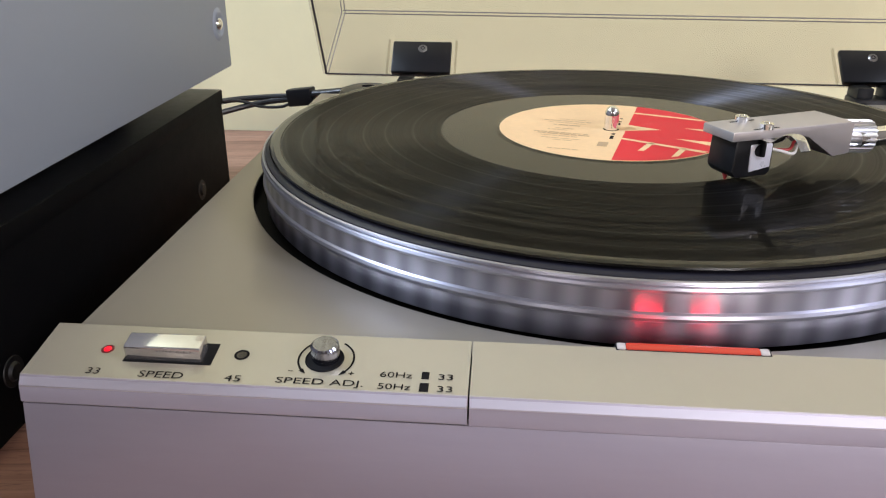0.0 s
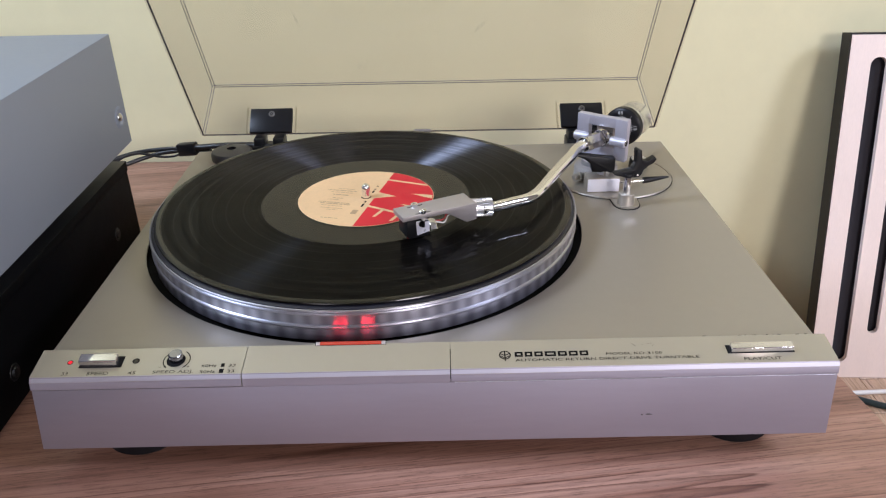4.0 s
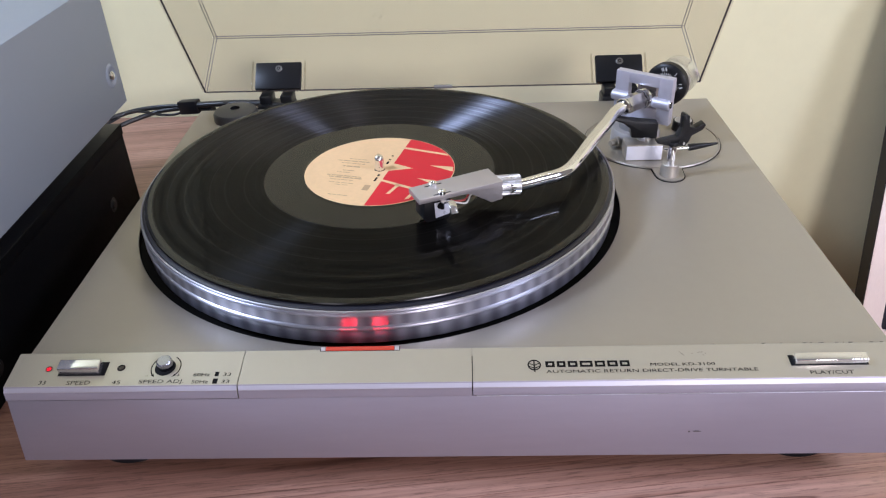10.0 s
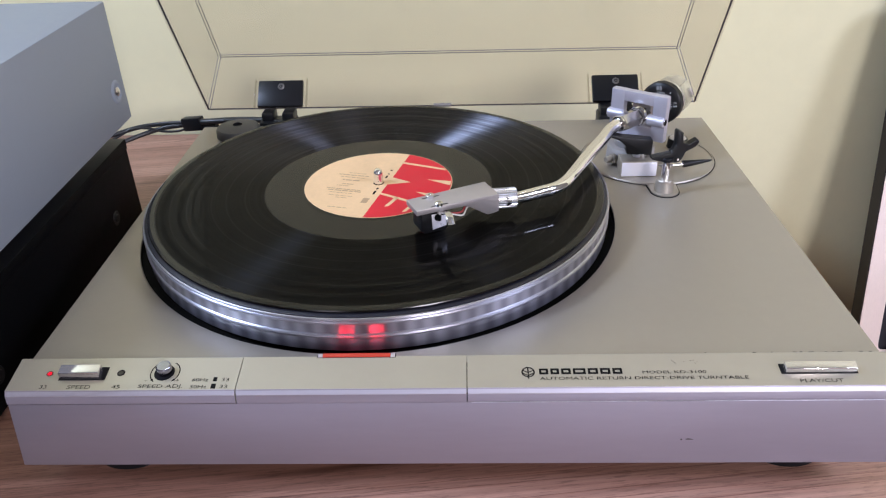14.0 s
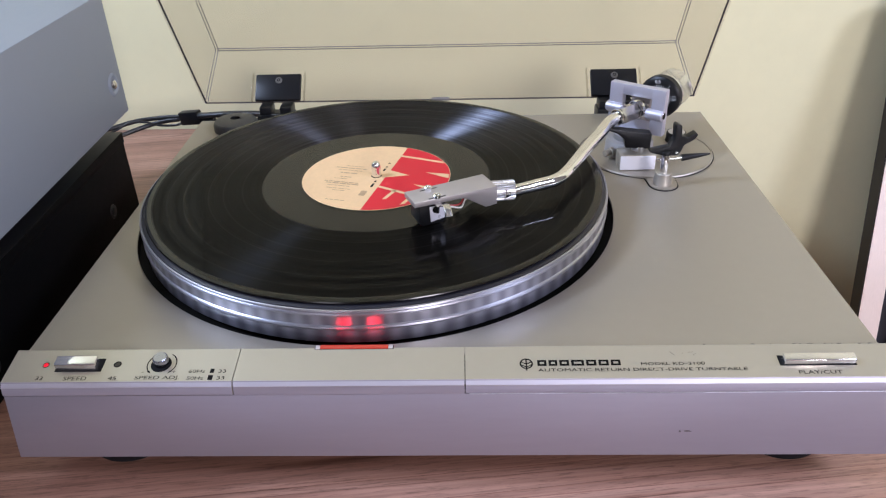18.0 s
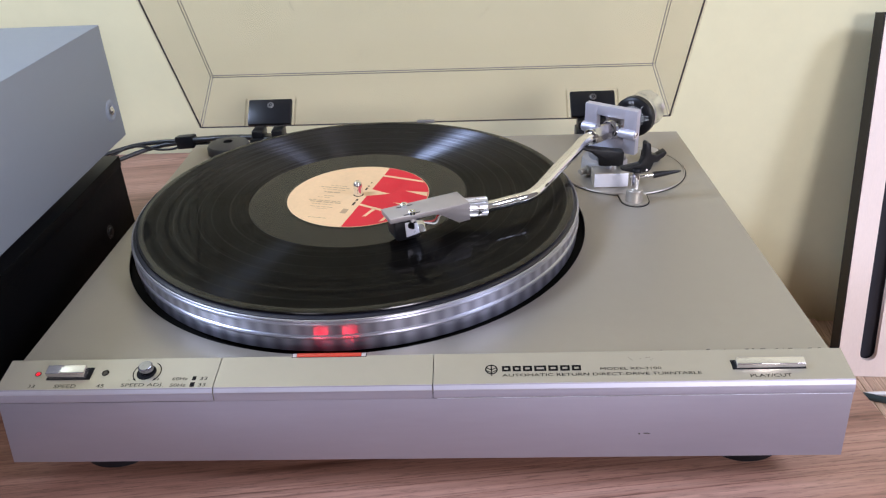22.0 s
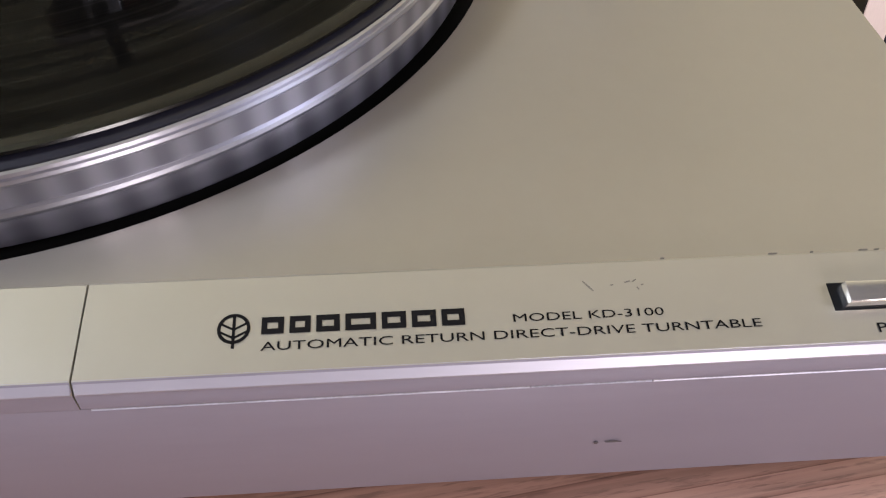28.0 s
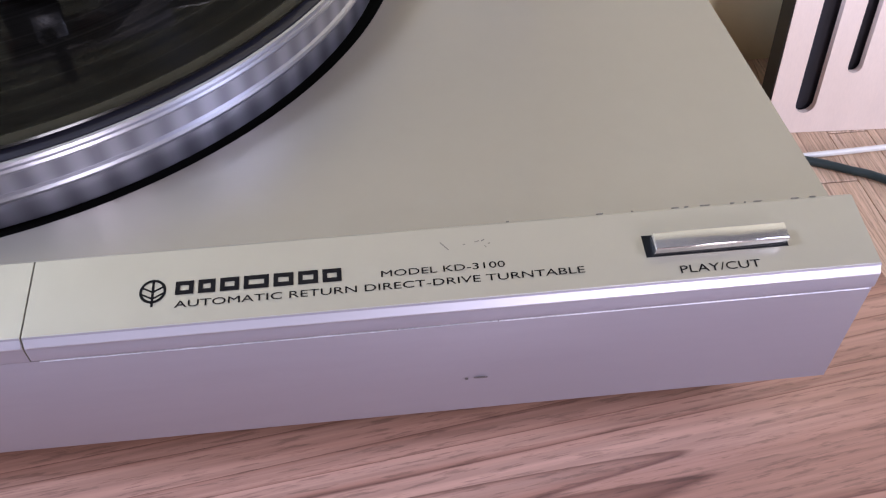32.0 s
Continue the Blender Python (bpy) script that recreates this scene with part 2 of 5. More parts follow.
def vinyl_material():
    """Black vinyl: the groove walls spread the gloss across them, the lands between stay mirror-smooth."""
    m, nodes, links, p = nodes_of("black_vinyl")
    tc = nodes.new("ShaderNodeTexCoord")
    sep = nodes.new("ShaderNodeSeparateXYZ")
    links.new(tc.outputs["Object"], sep.inputs[0])
    com = nodes.new("ShaderNodeCombineXYZ")
    links.new(sep.outputs[0], com.inputs[0])
    links.new(sep.outputs[1], com.inputs[1])
    ln = nodes.new("ShaderNodeVectorMath")
    ln.operation = "LENGTH"
    links.new(com.outputs[0], ln.inputs[0])
    r = ln.outputs["Value"]

    def rings(scale, detail, rough):
        n = node(nodes, "ShaderNodeTexNoise", Scale=scale, Detail=detail, Roughness=rough)
        n.noise_dimensions = "1D"
        links.new(r, n.inputs["W"])
        return n.outputs[0]

    def mixed(kind, fac, a, b):
        x = nodes.new("ShaderNodeMix")
        x.data_type = kind
        ia, ib, out = (2, 3, 0) if kind == "FLOAT" else (6, 7, 2)
        for src, k in ((fac, 0), (a, ia), (b, ib)):
            if isinstance(src, (int, float, tuple)):
                x.inputs[k].default_value = src
            else:
                links.new(src, x.inputs[k])
        return x.outputs[out]

    def span(value, a, b, c, d):
        x = nodes.new("ShaderNodeMapRange")
        for k, v in enumerate((a, b, c, d)):
            x.inputs[k + 1].default_value = v
        links.new(value, x.inputs[0])
        return x.outputs[0]

    bands = mixed("FLOAT", 0.45, rings(210.0, 3.0, 0.6), rings(1500.0, 4.0, 0.7))
    # 1 in the cut grooves, lower in the gaps between tracks, 0 in the run-out and the lead-in
    stops = [(0.0, grey(0)), (0.0757 / 0.16, grey(0)), (0.0765 / 0.16, grey(1))]
    for g in (0.0890, 0.1012, 0.1105, 0.1262, 0.1370):
        stops += [((g - 0.0005) / 0.16, grey(1)), ((g - 0.0002) / 0.16, grey(0.80)), ((g + 0.0002) / 0.16, grey(0.80)), ((g + 0.0005) / 0.16, grey(1))]
    zone_ramp = ramp(nodes, stops + [(0.1453 / 0.16, grey(1)), (0.1459 / 0.16, grey(0.0))])
    dv = nodes.new("ShaderNodeMath")
    dv.operation = "DIVIDE"
    dv.inputs[1].default_value = 0.16
    links.new(r, dv.inputs[0])
    links.new(dv.outputs[0], zone_ramp.inputs[0])
    zone = zone_ramp.outputs[0]
    p.inputs["Base Color"].default_value = (0.0022, 0.0019, 0.0016, 1)
    p.inputs["IOR"].default_value = 1.5
    links.new(mixed("FLOAT", zone, 0.16, 0.42), p.inputs["Roughness"])
    links.new(mixed("FLOAT", zone, 0.36, span(bands, 0.36, 0.66, 0.01, 0.05)), p.inputs["Specular IOR Level"])
    links.new(zone, p.inputs["Anisotropic"])
    tg = nodes.new("ShaderNodeTangent")
    tg.direction_type, tg.axis = "RADIAL", "Z"
    links.new(tg.outputs[0], p.inputs["Tangent"])
    p.inputs["Anisotropic Rotation"].default_value = 0.25
    links.new(mixed("FLOAT", zone, 0.05, span(bands, 0.40, 0.60, 0.28, 0.02)), p.inputs["Coat Weight"])
    p.inputs["Coat IOR"].default_value = 1.45
    p.inputs["Coat Roughness"].default_value = 0.03
    # gloss of the two walls of the V-shaped grooves, almost all on the inner one
    radial = nodes.new("ShaderNodeVectorMath")
    radial.operation = "NORMALIZE"
    links.new(com.outputs[0], radial.inputs[0])
    level = span(bands, 0.34, 0.66, 0.15, 1.0)
    shade = p.outputs[0]
    for slope, share in ((1.0, 0.0006), (-1.0, 0.060)):
        tilt = nodes.new("ShaderNodeVectorMath")
        tilt.operation = "MULTIPLY_ADD"
        tilt.inputs[1].default_value, tilt.inputs[2].default_value = (slope, slope, 0), (0, 0, 1)
        links.new(radial.outputs[0], tilt.inputs[0])
        unit = nodes.new("ShaderNodeVectorMath")
        unit.operation = "NORMALIZE"
        links.new(tilt.outputs[0], unit.inputs[0])
        gl = node(nodes, "ShaderNodeBsdfAnisotropic", Roughness=0.30, Anisotropy=0.6)
        gl.inputs["Color"].default_value = (0.86, 0.86, 1.0, 1)
        links.new(tg.outputs[0], gl.inputs["Tangent"])
        links.new(unit.outputs[0], gl.inputs["Normal"])
        lw = node(nodes, "ShaderNodeLayerWeight", Blend=0.5)
        links.new(unit.outputs[0], lw.inputs["Normal"])
        amount = zone
        for factor in (span(lw.outputs["Facing"], 0.50, 0.25, 0.0, share), level):
            mu = nodes.new("ShaderNodeMath")
            mu.operation = "MULTIPLY"
            links.new(amount, mu.inputs[0])
            links.new(factor, mu.inputs[1])
            amount = mu.outputs[0]
        mx = nodes.new("ShaderNodeMixShader")
        links.new(amount, mx.inputs[0])
        links.new(shade, mx.inputs[1])
        links.new(gl.outputs[0], mx.inputs[2])
        shade = mx.outputs[0]
    links.new(shade, nodes["Material Output"].inputs[0])
    return m


def strobe_material(name, count, phase, low, high):
    """Turned aluminium with soft darker dots round the rim."""
    m, nodes, links, p = nodes_of(name)
    tc = nodes.new("ShaderNodeTexCoord")
    sep = nodes.new("ShaderNodeSeparateXYZ")
    links.new(tc.outputs["Object"], sep.inputs[0])
    at = nodes.new("ShaderNodeMath")
    at.operation = "ARCTAN2"
    links.new(sep.outputs[1], at.inputs[0])
    links.new(sep.outputs[0], at.inputs[1])
    mu = nodes.new("ShaderNodeMath")
    mu.operation = "MULTIPLY_ADD"
    mu.inputs[1].default_value, mu.inputs[2].default_value = count, phase
    links.new(at.outputs[0], mu.inputs[0])
    si = nodes.new("ShaderNodeMath")
    si.operation = "SINE"
    links.new(mu.outputs[0], si.inputs[0])
    no = node(nodes, "ShaderNodeTexNoise", Scale=14.0, Detail=2.0)
    no.noise_dimensions = "1D"
    links.new(at.outputs[0], no.inputs["W"])
    ad = nodes.new("ShaderNodeMath")
    ad.operation = "MULTIPLY_ADD"
    ad.inputs[1].default_value = 1.6
    links.new(no.outputs[0], ad.inputs[0])
    links.new(si.outputs[0], ad.inputs[2])
    cr = ramp(nodes, [(0.05, (low, low, low * 1.22)), (0.95, (high, high, high * 1.2))])
    mr = nodes.new("ShaderNodeMapRange")
    mr.inputs[1].default_value, mr.inputs[2].default_value = -0.4, 1.9
    links.new(ad.outputs[0], mr.inputs[0])
    links.new(mr.outputs[0], cr.inputs[0])
    links.new(cr.outputs[0], p.inputs["Base Color"])
    p.inputs["Metallic"].default_value = 0.85
    turned(nodes, links, p, 0.30)
    return m


def turned(nodes, links, p, rough):
    """Fine lathe marks round the z axis spread the gloss across them."""
    p.inputs["Roughness"].default_value = rough
    p.inputs["Anisotropic"].default_value = 0.8
    p.inputs["Anisotropic Rotation"].default_value = 0.25
    tg = nodes.new("ShaderNodeTangent")
    tg.direction_type, tg.axis = "RADIAL", "Z"
    links.new(tg.outputs[0], p.inputs["Tangent"])


def turned_metal(name, colour, rough):
    m, nodes, links, p = nodes_of(name)
    tc = nodes.new("ShaderNodeTexCoord")
    n = node(nodes, "ShaderNodeTexNoise", Scale=300.0, Detail=3.0)
    links.new(tc.outputs["Object"], n.inputs["Vector"])
    cr = ramp(nodes, [(0.3, tuple(c * 0.92 for c in colour)), (0.7, colour)])
    links.new(n.outputs[0], cr.inputs[0])
    links.new(cr.outputs[0], p.inputs["Base Color"])
    p.inputs["Metallic"].default_value = 0.95
    turned(nodes, links, p, rough)
    return m


def clear_lid(name, tint, gloss=0.04):
    """Thin smoke-tinted acrylic sheet: lets light through unbent and mirrors a little."""
    m = bpy.data.materials.new(name)
    m.use_nodes = True
    nodes, links = m.node_tree.nodes, m.node_tree.links
    nodes.remove(nodes["Principled BSDF"])
    tr = nodes.new("ShaderNodeBsdfTransparent")
    tr.inputs[0].default_value = (*tint, 1)
    gl = nodes.new("ShaderNodeBsdfGlossy")
    gl.inputs["Roughness"].default_value = gloss
    lw = node(nodes, "ShaderNodeLayerWeight", Blend=0.5)
    pw = nodes.new("ShaderNodeMath")
    pw.operation = "POWER"
    pw.inputs[1].default_value = 4.0
    links.new(lw.outputs["Facing"], pw.inputs[0])
    fr = nodes.new("ShaderNodeMath")
    fr.operation = "MULTIPLY_ADD"
    fr.inputs[1].default_value, fr.inputs[2].default_value = 0.55, 0.025
    links.new(pw.outputs[0], fr.inputs[0])
    sc = node(nodes, "ShaderNodeTexNoise", Scale=25.0, Detail=8.0, Roughness=0.75)
    tc = nodes.new("ShaderNodeTexCoord")
    links.new(tc.outputs["Object"], sc.inputs["Vector"])
    bu = node(nodes, "ShaderNodeBump", Strength=0.02, Distance=0.0005)
    links.new(sc.outputs[0], bu.inputs["Height"])
    links.new(bu.outputs[0], gl.inputs["Normal"])
    mix = nodes.new("ShaderNodeMixShader")
    links.new(fr.outputs[0], mix.inputs[0])
    links.new(tr.outputs[0], mix.inputs[1])
    links.new(gl.outputs[0], mix.inputs[2])
    links.new(mix.outputs[0], nodes["Material Output"].inputs[0])
    return m


def glow(name, colour, strength):
    m, nodes, links, p = nodes_of(name)
    p.inputs["Base Color"].default_value = (*[c * 0.4 for c in colour], 1)
    p.inputs["Emission Color"].default_value = (*colour, 1)
    p.inputs["Emission Strength"].default_value = strength
    p.inputs["Roughness"].default_value = 0.2
    return m


WALL = plain("pale_yellow_wall_paint", (0.765, 0.730, 0.465), 0.85, vary=0.03, scale=9, bump=0.25, bump_scale=180)
# unseen walls and ceiling, kept dark to cut bounce light and deepen reflections
UNSEENDARK = plain("unseen_wall_dark_tone", (0.20, 0.175, 0.15), 0.85, vary=0.03, scale=10)
CEIL = plain("unseen_ceiling_dark_tone", (0.26, 0.25, 0.24), 0.9, vary=0.02, scale=10)
FLOORWOOD = wood("light_parquet", (0.52, 0.35, 0.23), (0.66, 0.47, 0.33), (0.74, 0.56, 0.42), "y", 1.5, 0.35)
TABLE = wood("brown_wood_veneer", (0.288, 0.145, 0.101), (0.39, 0.206, 0.147), (0.48, 0.274, 0.201), "x", 1.0, 0.42, -7.0)
# one silver paint, three tints: each face's reflections are put into its colour
SILVER = plain("silver_paint", (0.394, 0.358, 0.300), 0.44, 0.65, vary=0.025, scale=30, bump=0.05, bump_scale=3000, rough_vary=0.05)
PANELSILVER = plain("silver_panel_reflection_tint", (0.44, 0.402, 0.325), 0.36, 0.55, vary=0.02, scale=30, bump=0.04, bump_scale=3000, rough_vary=0.05)
FRONTSILVER = plain("silver_front_reflection_tint", (0.357, 0.336, 0.402), 0.45, 0.45, vary=0.03, scale=26, bump=0.05, bump_scale=3000, rough_vary=0.05, stretch=(0.4, 1, 3))
PLATTER = turned_metal("turned_aluminium", (0.53, 0.53, 0.61), 0.37)
ALU = plain("satin_aluminium", (0.62, 0.62, 0.66), 0.3, 0.85, vary=0.03, scale=80, rough_vary=0.05)
BRIGHT = plain("polished_aluminium", (0.82, 0.82, 0.86), 0.14, 1.0, vary=0.02, scale=60, rough_vary=0.04)
KEYMETAL = plain("polished_key_metal", (0.66, 0.64, 0.64), 0.13, 0.9, vary=0.005, scale=60, rough_vary=0.01)
CHROME = plain("chrome", (0.86, 0.86, 0.87), 0.06, 1.0, vary=0.01, scale=60, rough_vary=0.03)
HEADALU = plain("grey_anodised_metal", (0.46, 0.425, 0.41), 0.42, 0.6, vary=0.03, scale=120, bump=0.05, bump_scale=4000)
BLACK = plain("black_plastic", (0.007, 0.007, 0.008), 0.38, vary=0.1, scale=80, bump=0.05, bump_scale=2500, spec=0.3)
MATBLACK = plain("matt_black", (0.005, 0.005, 0.006), 0.7, vary=0.1, scale=60, spec=0.2)
RUBBER = plain("black_rubber", (0.008, 0.008, 0.011), 0.6, vary=0.15, scale=90, spec=0.25)
BLACKCASE = plain("black_metal_case", (0.0025, 0.0025, 0.0028), 0.6, vary=0.1, scale=40, bump=0.08, bump_scale=1800, spec=0.06)
BLACKSHEET = plain("black_lacquered_sheet", (0.006, 0.006, 0.0065), 0.38, vary=0.1, scale=40, spec=0.35)
BRIGHTNUT = plain("ribbed_bright_metal", (0.70, 0.70, 0.71), 0.30, 1.0, vary=0.02, scale=80)
STEEL = plain("dull_steel", (0.56, 0.55, 0.54), 0.18, 1.0, vary=0.03, scale=80)
GREYCASE = plain("blue_grey_case_paint", (0.235, 0.260, 0.295), 0.5, vary=0.03, scale=40, bump=0.1, bump_scale=1500)
INK = plain("dark_brown_ink", (0.008, 0.007, 0.007), 0.8, spec=0.1, vary=0.08, scale=300)
CREAM = plain("cream_paper", (0.72, 0.48, 0.25), 0.7, vary=0.06, scale=90, rough_vary=0.1)
RED = plain("red_print", (0.60, 0.009, 0.020), 0.6, vary=0.05, scale=120)
PRINT = plain("faded_brown_print", (0.42, 0.28, 0.15), 0.6, vary=0.1, scale=200)
WHITE = plain("white_plastic", (0.8, 0.8, 0.78), 0.4, vary=0.03, scale=90)
WHITEINK = plain("white_ink", (0.75, 0.75, 0.75), 0.5, vary=0.03, scale=300)
BIRCH = plain("pale_birch_board", (0.86, 0.73, 0.655), 0.5, vary=0.04, scale=24, bump=0.06, bump_scale=500, stretch=(8, 8, 0.6))
SLOTDARK = plain("dark_slot_cloth", (0.016, 0.015, 0.022), 0.8, vary=0.2, scale=200, bump=0.3, bump_scale=2500)
VINYL = vinyl_material()
LID = clear_lid("smoke_tinted_acrylic", (0.93, 0.912, 0.895))
LIDEDGE = plain("dark_acrylic_edge", (0.05, 0.045, 0.045), 0.2, vary=0.1, scale=200)
LIDSEAM = plain("grey_acrylic_seam", (0.20, 0.185, 0.175), 0.15, vary=0.1, scale=200)
REDGLOW = glow("red_led_glow", (1.0, 0.008, 0.02), 1.5)
STROBEGLOW = glow("red_strobe_glow", (0.85, 0.085, 0.045), 0.20)
GUIDE = clear_lid("clear_guide_plastic", (0.90, 0.885, 0.86))
CLEAR = plain("clear_plastic", (0.45, 0.40, 0.38), 0.12, vary=0.1, scale=200)

# ---------------- the room ----------------
TOP = 0.034           # upper face of the wooden media board
FLOOR = -0.2045
BACK = 0.482


def wall(name, b, label, material=WALL):
    return part(name, b, material, None, "", tags=dict(label=label, category="wall", kind="structure"))


def holed(x0, x1, z0, z1, hx0, hx1, hz0, hz1, y0, y1):
    b = box(x0, hx0, y0, y1, z0, z1)
    for r in ((hx1, x1, z0, z1), (hx0, hx1, z0, hz0), (hx0, hx1, hz1, z1)):
        box(r[0], r[1], y0, y1, r[2], r[3], bm=b)
    return b


wall("wall_back", box(-1.6, 1.6, BACK, BACK + 0.1, FLOOR - 0.06, 2.3), "smooth pale yellow painted plaster wall")
# unseen front and side walls close the room and soak up bounce light
front = holed(0.0, 1.6, FLOOR - 0.06, 2.3, 0.80, 1.44, 0.600, 1.400, -2.6, -2.5)
wall("wall_front", join(front, holed(-1.6, 0.0, FLOOR - 0.06, 2.3, -1.22, -0.68, 0.650, 1.450, -2.6, -2.5)), "unseen wall darkened to cut bounce light, with two openings", UNSEENDARK)
swap = Matrix(((0, 1, 0, 0), (1, 0, 0, 0), (0, 0, 1, 0), (0, 0, 0, 1)))


def side(hy0, hy1, x0, x1):
    b = moved(holed(-2.5, BACK, FLOOR - 0.06, 2.3, hy0, hy1, 0.925, 1.475, x0, x1), swap)
    bmesh.ops.reverse_faces(b, faces=b.faces)
    return b


wall("wall_right", side(-0.775, -0.325, 1.5, 1.6), "unseen side wall darkened to cut bounce light, with a window opening", UNSEENDARK)
wall("wall_left", side(-0.275, 0.175, -1.6, -1.5), "unseen side wall darkened to cut bounce light, with a window opening", UNSEENDARK)
part("ceiling", box(-1.5, 1.5, -2.5, BACK, 2.3, 2.36), CEIL, tags=dict(label="unseen ceiling darkened to cut bounce light", category="ceiling", kind="structure"))
floor = part("floor", box(-1.5, 1.5, -2.5, BACK, FLOOR - 0.06, FLOOR - 0.008), FLOORWOOD, tags=dict(label="light wooden strip parquet floor", category="floor", kind="structure"))

# ---------------- the low media board ----------------
board = thing("media_board", (0, 0.1, FLOOR), "low brown wood-grain media board against the wall", "furniture")
def edge_x(y):
    """The board's right end stands at a slight angle."""
    return 0.2640 - 0.125 * y


part("top_board", prism([(-1.25, -0.30), (edge_x(-0.30), -0.30), (edge_x(BACK - 0.002), BACK - 0.002), (-1.25, BACK - 0.002)], TOP - 0.022, TOP, 0.0008), TABLE, board)
part("side_panel", prism([(edge_x(-0.29) - 0.022, -0.29), (edge_x(-0.29) - 0.002, -0.29), (edge_x(BACK - 0.004) - 0.002, BACK - 0.004), (edge_x(BACK - 0.004) - 0.022, BACK - 0.004)], FLOOR, TOP - 0.022, 0.0005), TABLE, board)
part("side_panel", box(-1.248, -1.226, -0.29, BACK - 0.004, FLOOR, TOP - 0.022, 0.0005), TABLE, board)
part("front_panel", box(-1.226, 0.276, -0.288, -0.268, FLOOR, TOP - 0.022, 0.0005), TABLE, board)

# ---------------- turntable ----------------
H, SLOPE = 0.105, 0.185
DECK = 0.1004
XL, XR = -0.2276, 0.2092
CX, CY = -0.0592, 0.1657
ANG = math.degrees(math.atan(SLOPE))
tt = thing("turntable", (CX + 0.05, 0.15, TOP), "silver direct-drive turntable with open smoked lid, playing a record", "turntable")


def strip_z(y, lift=0.0):
    return H + SLOPE * y + lift


# body: side and front walls with a hollow for the platter
def plinth():
    """Body whose front rakes out a little towards the foot."""
    b = bmesh.new()
    low = [(XL - 0.0030, -0.0242), (XR + 0.0010, -0.0242), (XR - 0.0020, 0.0), (XR - 0.0062, 0.3285), (XL - 0.0023, 0.3285), (XL + 0.0020, 0.0)]
    high = [(XL + 0.0001, -0.0226), (XR - 0.0001, -0.0226), (XR - 0.0027, 0.0), (XR - 0.0069, 0.3285), (XL - 0.0018, 0.3285), (XL + 0.0025, 0.0)]
    p = [b.verts.new((x, y, 0.0540)) for x, y in low]
    q = [b.verts.new((x, y, 0.0936)) for x, y in high]
    b.faces.new(p[::-1])
    b.faces.new(q)
    for i in range(6):
        b.faces.new((p[i], p[(i + 1) % 6], q[(i + 1) % 6], q[i]))
    bmesh.ops.recalc_face_normals(b, faces=b.faces)
    bmesh.ops.bevel(b, geom=list(b.edges), offset=0.0003, segments=2, profile=0.5, affect="EDGES")
    return b


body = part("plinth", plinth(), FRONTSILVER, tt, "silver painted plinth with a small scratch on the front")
part("plinth_core", prism([(XL + 0.004, -0.0195), (XR - 0.004, -0.0195), (XR - 0.004, -0.002), (XL + 0.004, -0.002)], 0.0925, 0.0975), MATBLACK, tt)


def deck_plate():
    x0, x1, y0, y1 = XL + 0.0014, XR - 0.0024, -0.001, 0.3285
    R, n, zt, zb = 0.1587, 160, DECK, DECK - 0.0072
    b = bmesh.new()
    inner = [(CX + R * math.cos(2 * math.pi * i / n), CY + R * math.sin(2 * math.pi * i / n)) for i in range(n)]

    def rim(a):
        c, s = math.cos(a), math.sin(a)
        k = min(((x1 - CX) / c if c > 1e-9 else (x0 - CX) / c if c < -1e-9 else 9), ((y1 - CY) / s if s > 1e-9 else (y0 - CY) / s if s < -1e-9 else 9))
        return (CX + k * c, CY + k * s)

    outer = [rim(2 * math.pi * i / n) for i in range(n)]
    corners = [(x1, y1), (x0, y1), (x0, y0), (x1, y0)]

    def turned_in(x, y):
        # the body stands slightly turned: its sides run to the left towards the back
        return (x - 0.0130 * y, y)

    top_i = [b.verts.new((x, y, zt - 0.0003)) for x, y in inner]
    top_o = [b.verts.new((*turned_in(x, y), zt)) for x, y in outer]
    low_o = [b.verts.new((*turned_in(x, y), zb)) for x, y in outer]
    well = [b.verts.new((x, y, 0.0990)) for x, y in inner]
    lip = [b.verts.new((CX + (R + 0.0006) * math.cos(2 * math.pi * i / n), CY + (R + 0.0006) * math.sin(2 * math.pi * i / n), zt)) for i in range(n)]
    for i in range(n):
        j = (i + 1) % n
        a, c = outer[i], outer[j]
        if abs(a[0] - c[0]) > 1e-6 and abs(a[1] - c[1]) > 1e-6:
            k = min(corners, key=lambda q: (q[0] - a[0]) ** 2 + (q[1] - a[1]) ** 2)
            ct, cl = b.verts.new((*turned_in(*k), zt)), b.verts.new((*turned_in(*k), zb))
            b.faces.new((lip[i], top_o[i], ct, top_o[j], lip[j]))
            b.faces.new((top_o[i], low_o[i], cl, ct))
            b.faces.new((ct, cl, low_o[j], top_o[j]))
        else:
            b.faces.new((lip[i], top_o[i], top_o[j], lip[j]))
            b.faces.new((top_o[i], low_o[i], low_o[j], top_o[j]))
        b.faces.new((top_i[i], lip[i], lip[j], top_i[j]))
        b.faces.new((well[i], top_i[i], top_i[j], well[j]))
    bmesh.ops.recalc_face_normals(b, faces=b.faces)
    return b


part("deck_plate", deck_plate(), SILVER, tt, "smooth silver top plate with a round platter well")
# near-black colour stands for the shade below the platter
part("platter_well", lathe([(0.0, 0.0941), (0.1586, 0.0941), (0.1586, 0.0991)], 128), plain("well_shade", (0.006, 0.0055, 0.005), 0.7, vary=0.1, spec=0.1), tt, "platter well, its shade in the near-black colour", at=(CX, CY, 0))

S1, S2 = -0.1130, 0.0
YB = -0.0209
ZB = H + SLOPE * YB
OUT = [(0.0, DECK - 0.004), (0.0, H - 0.0004), (-0.0006, strip_z(-0.0006)), (YB, ZB)]
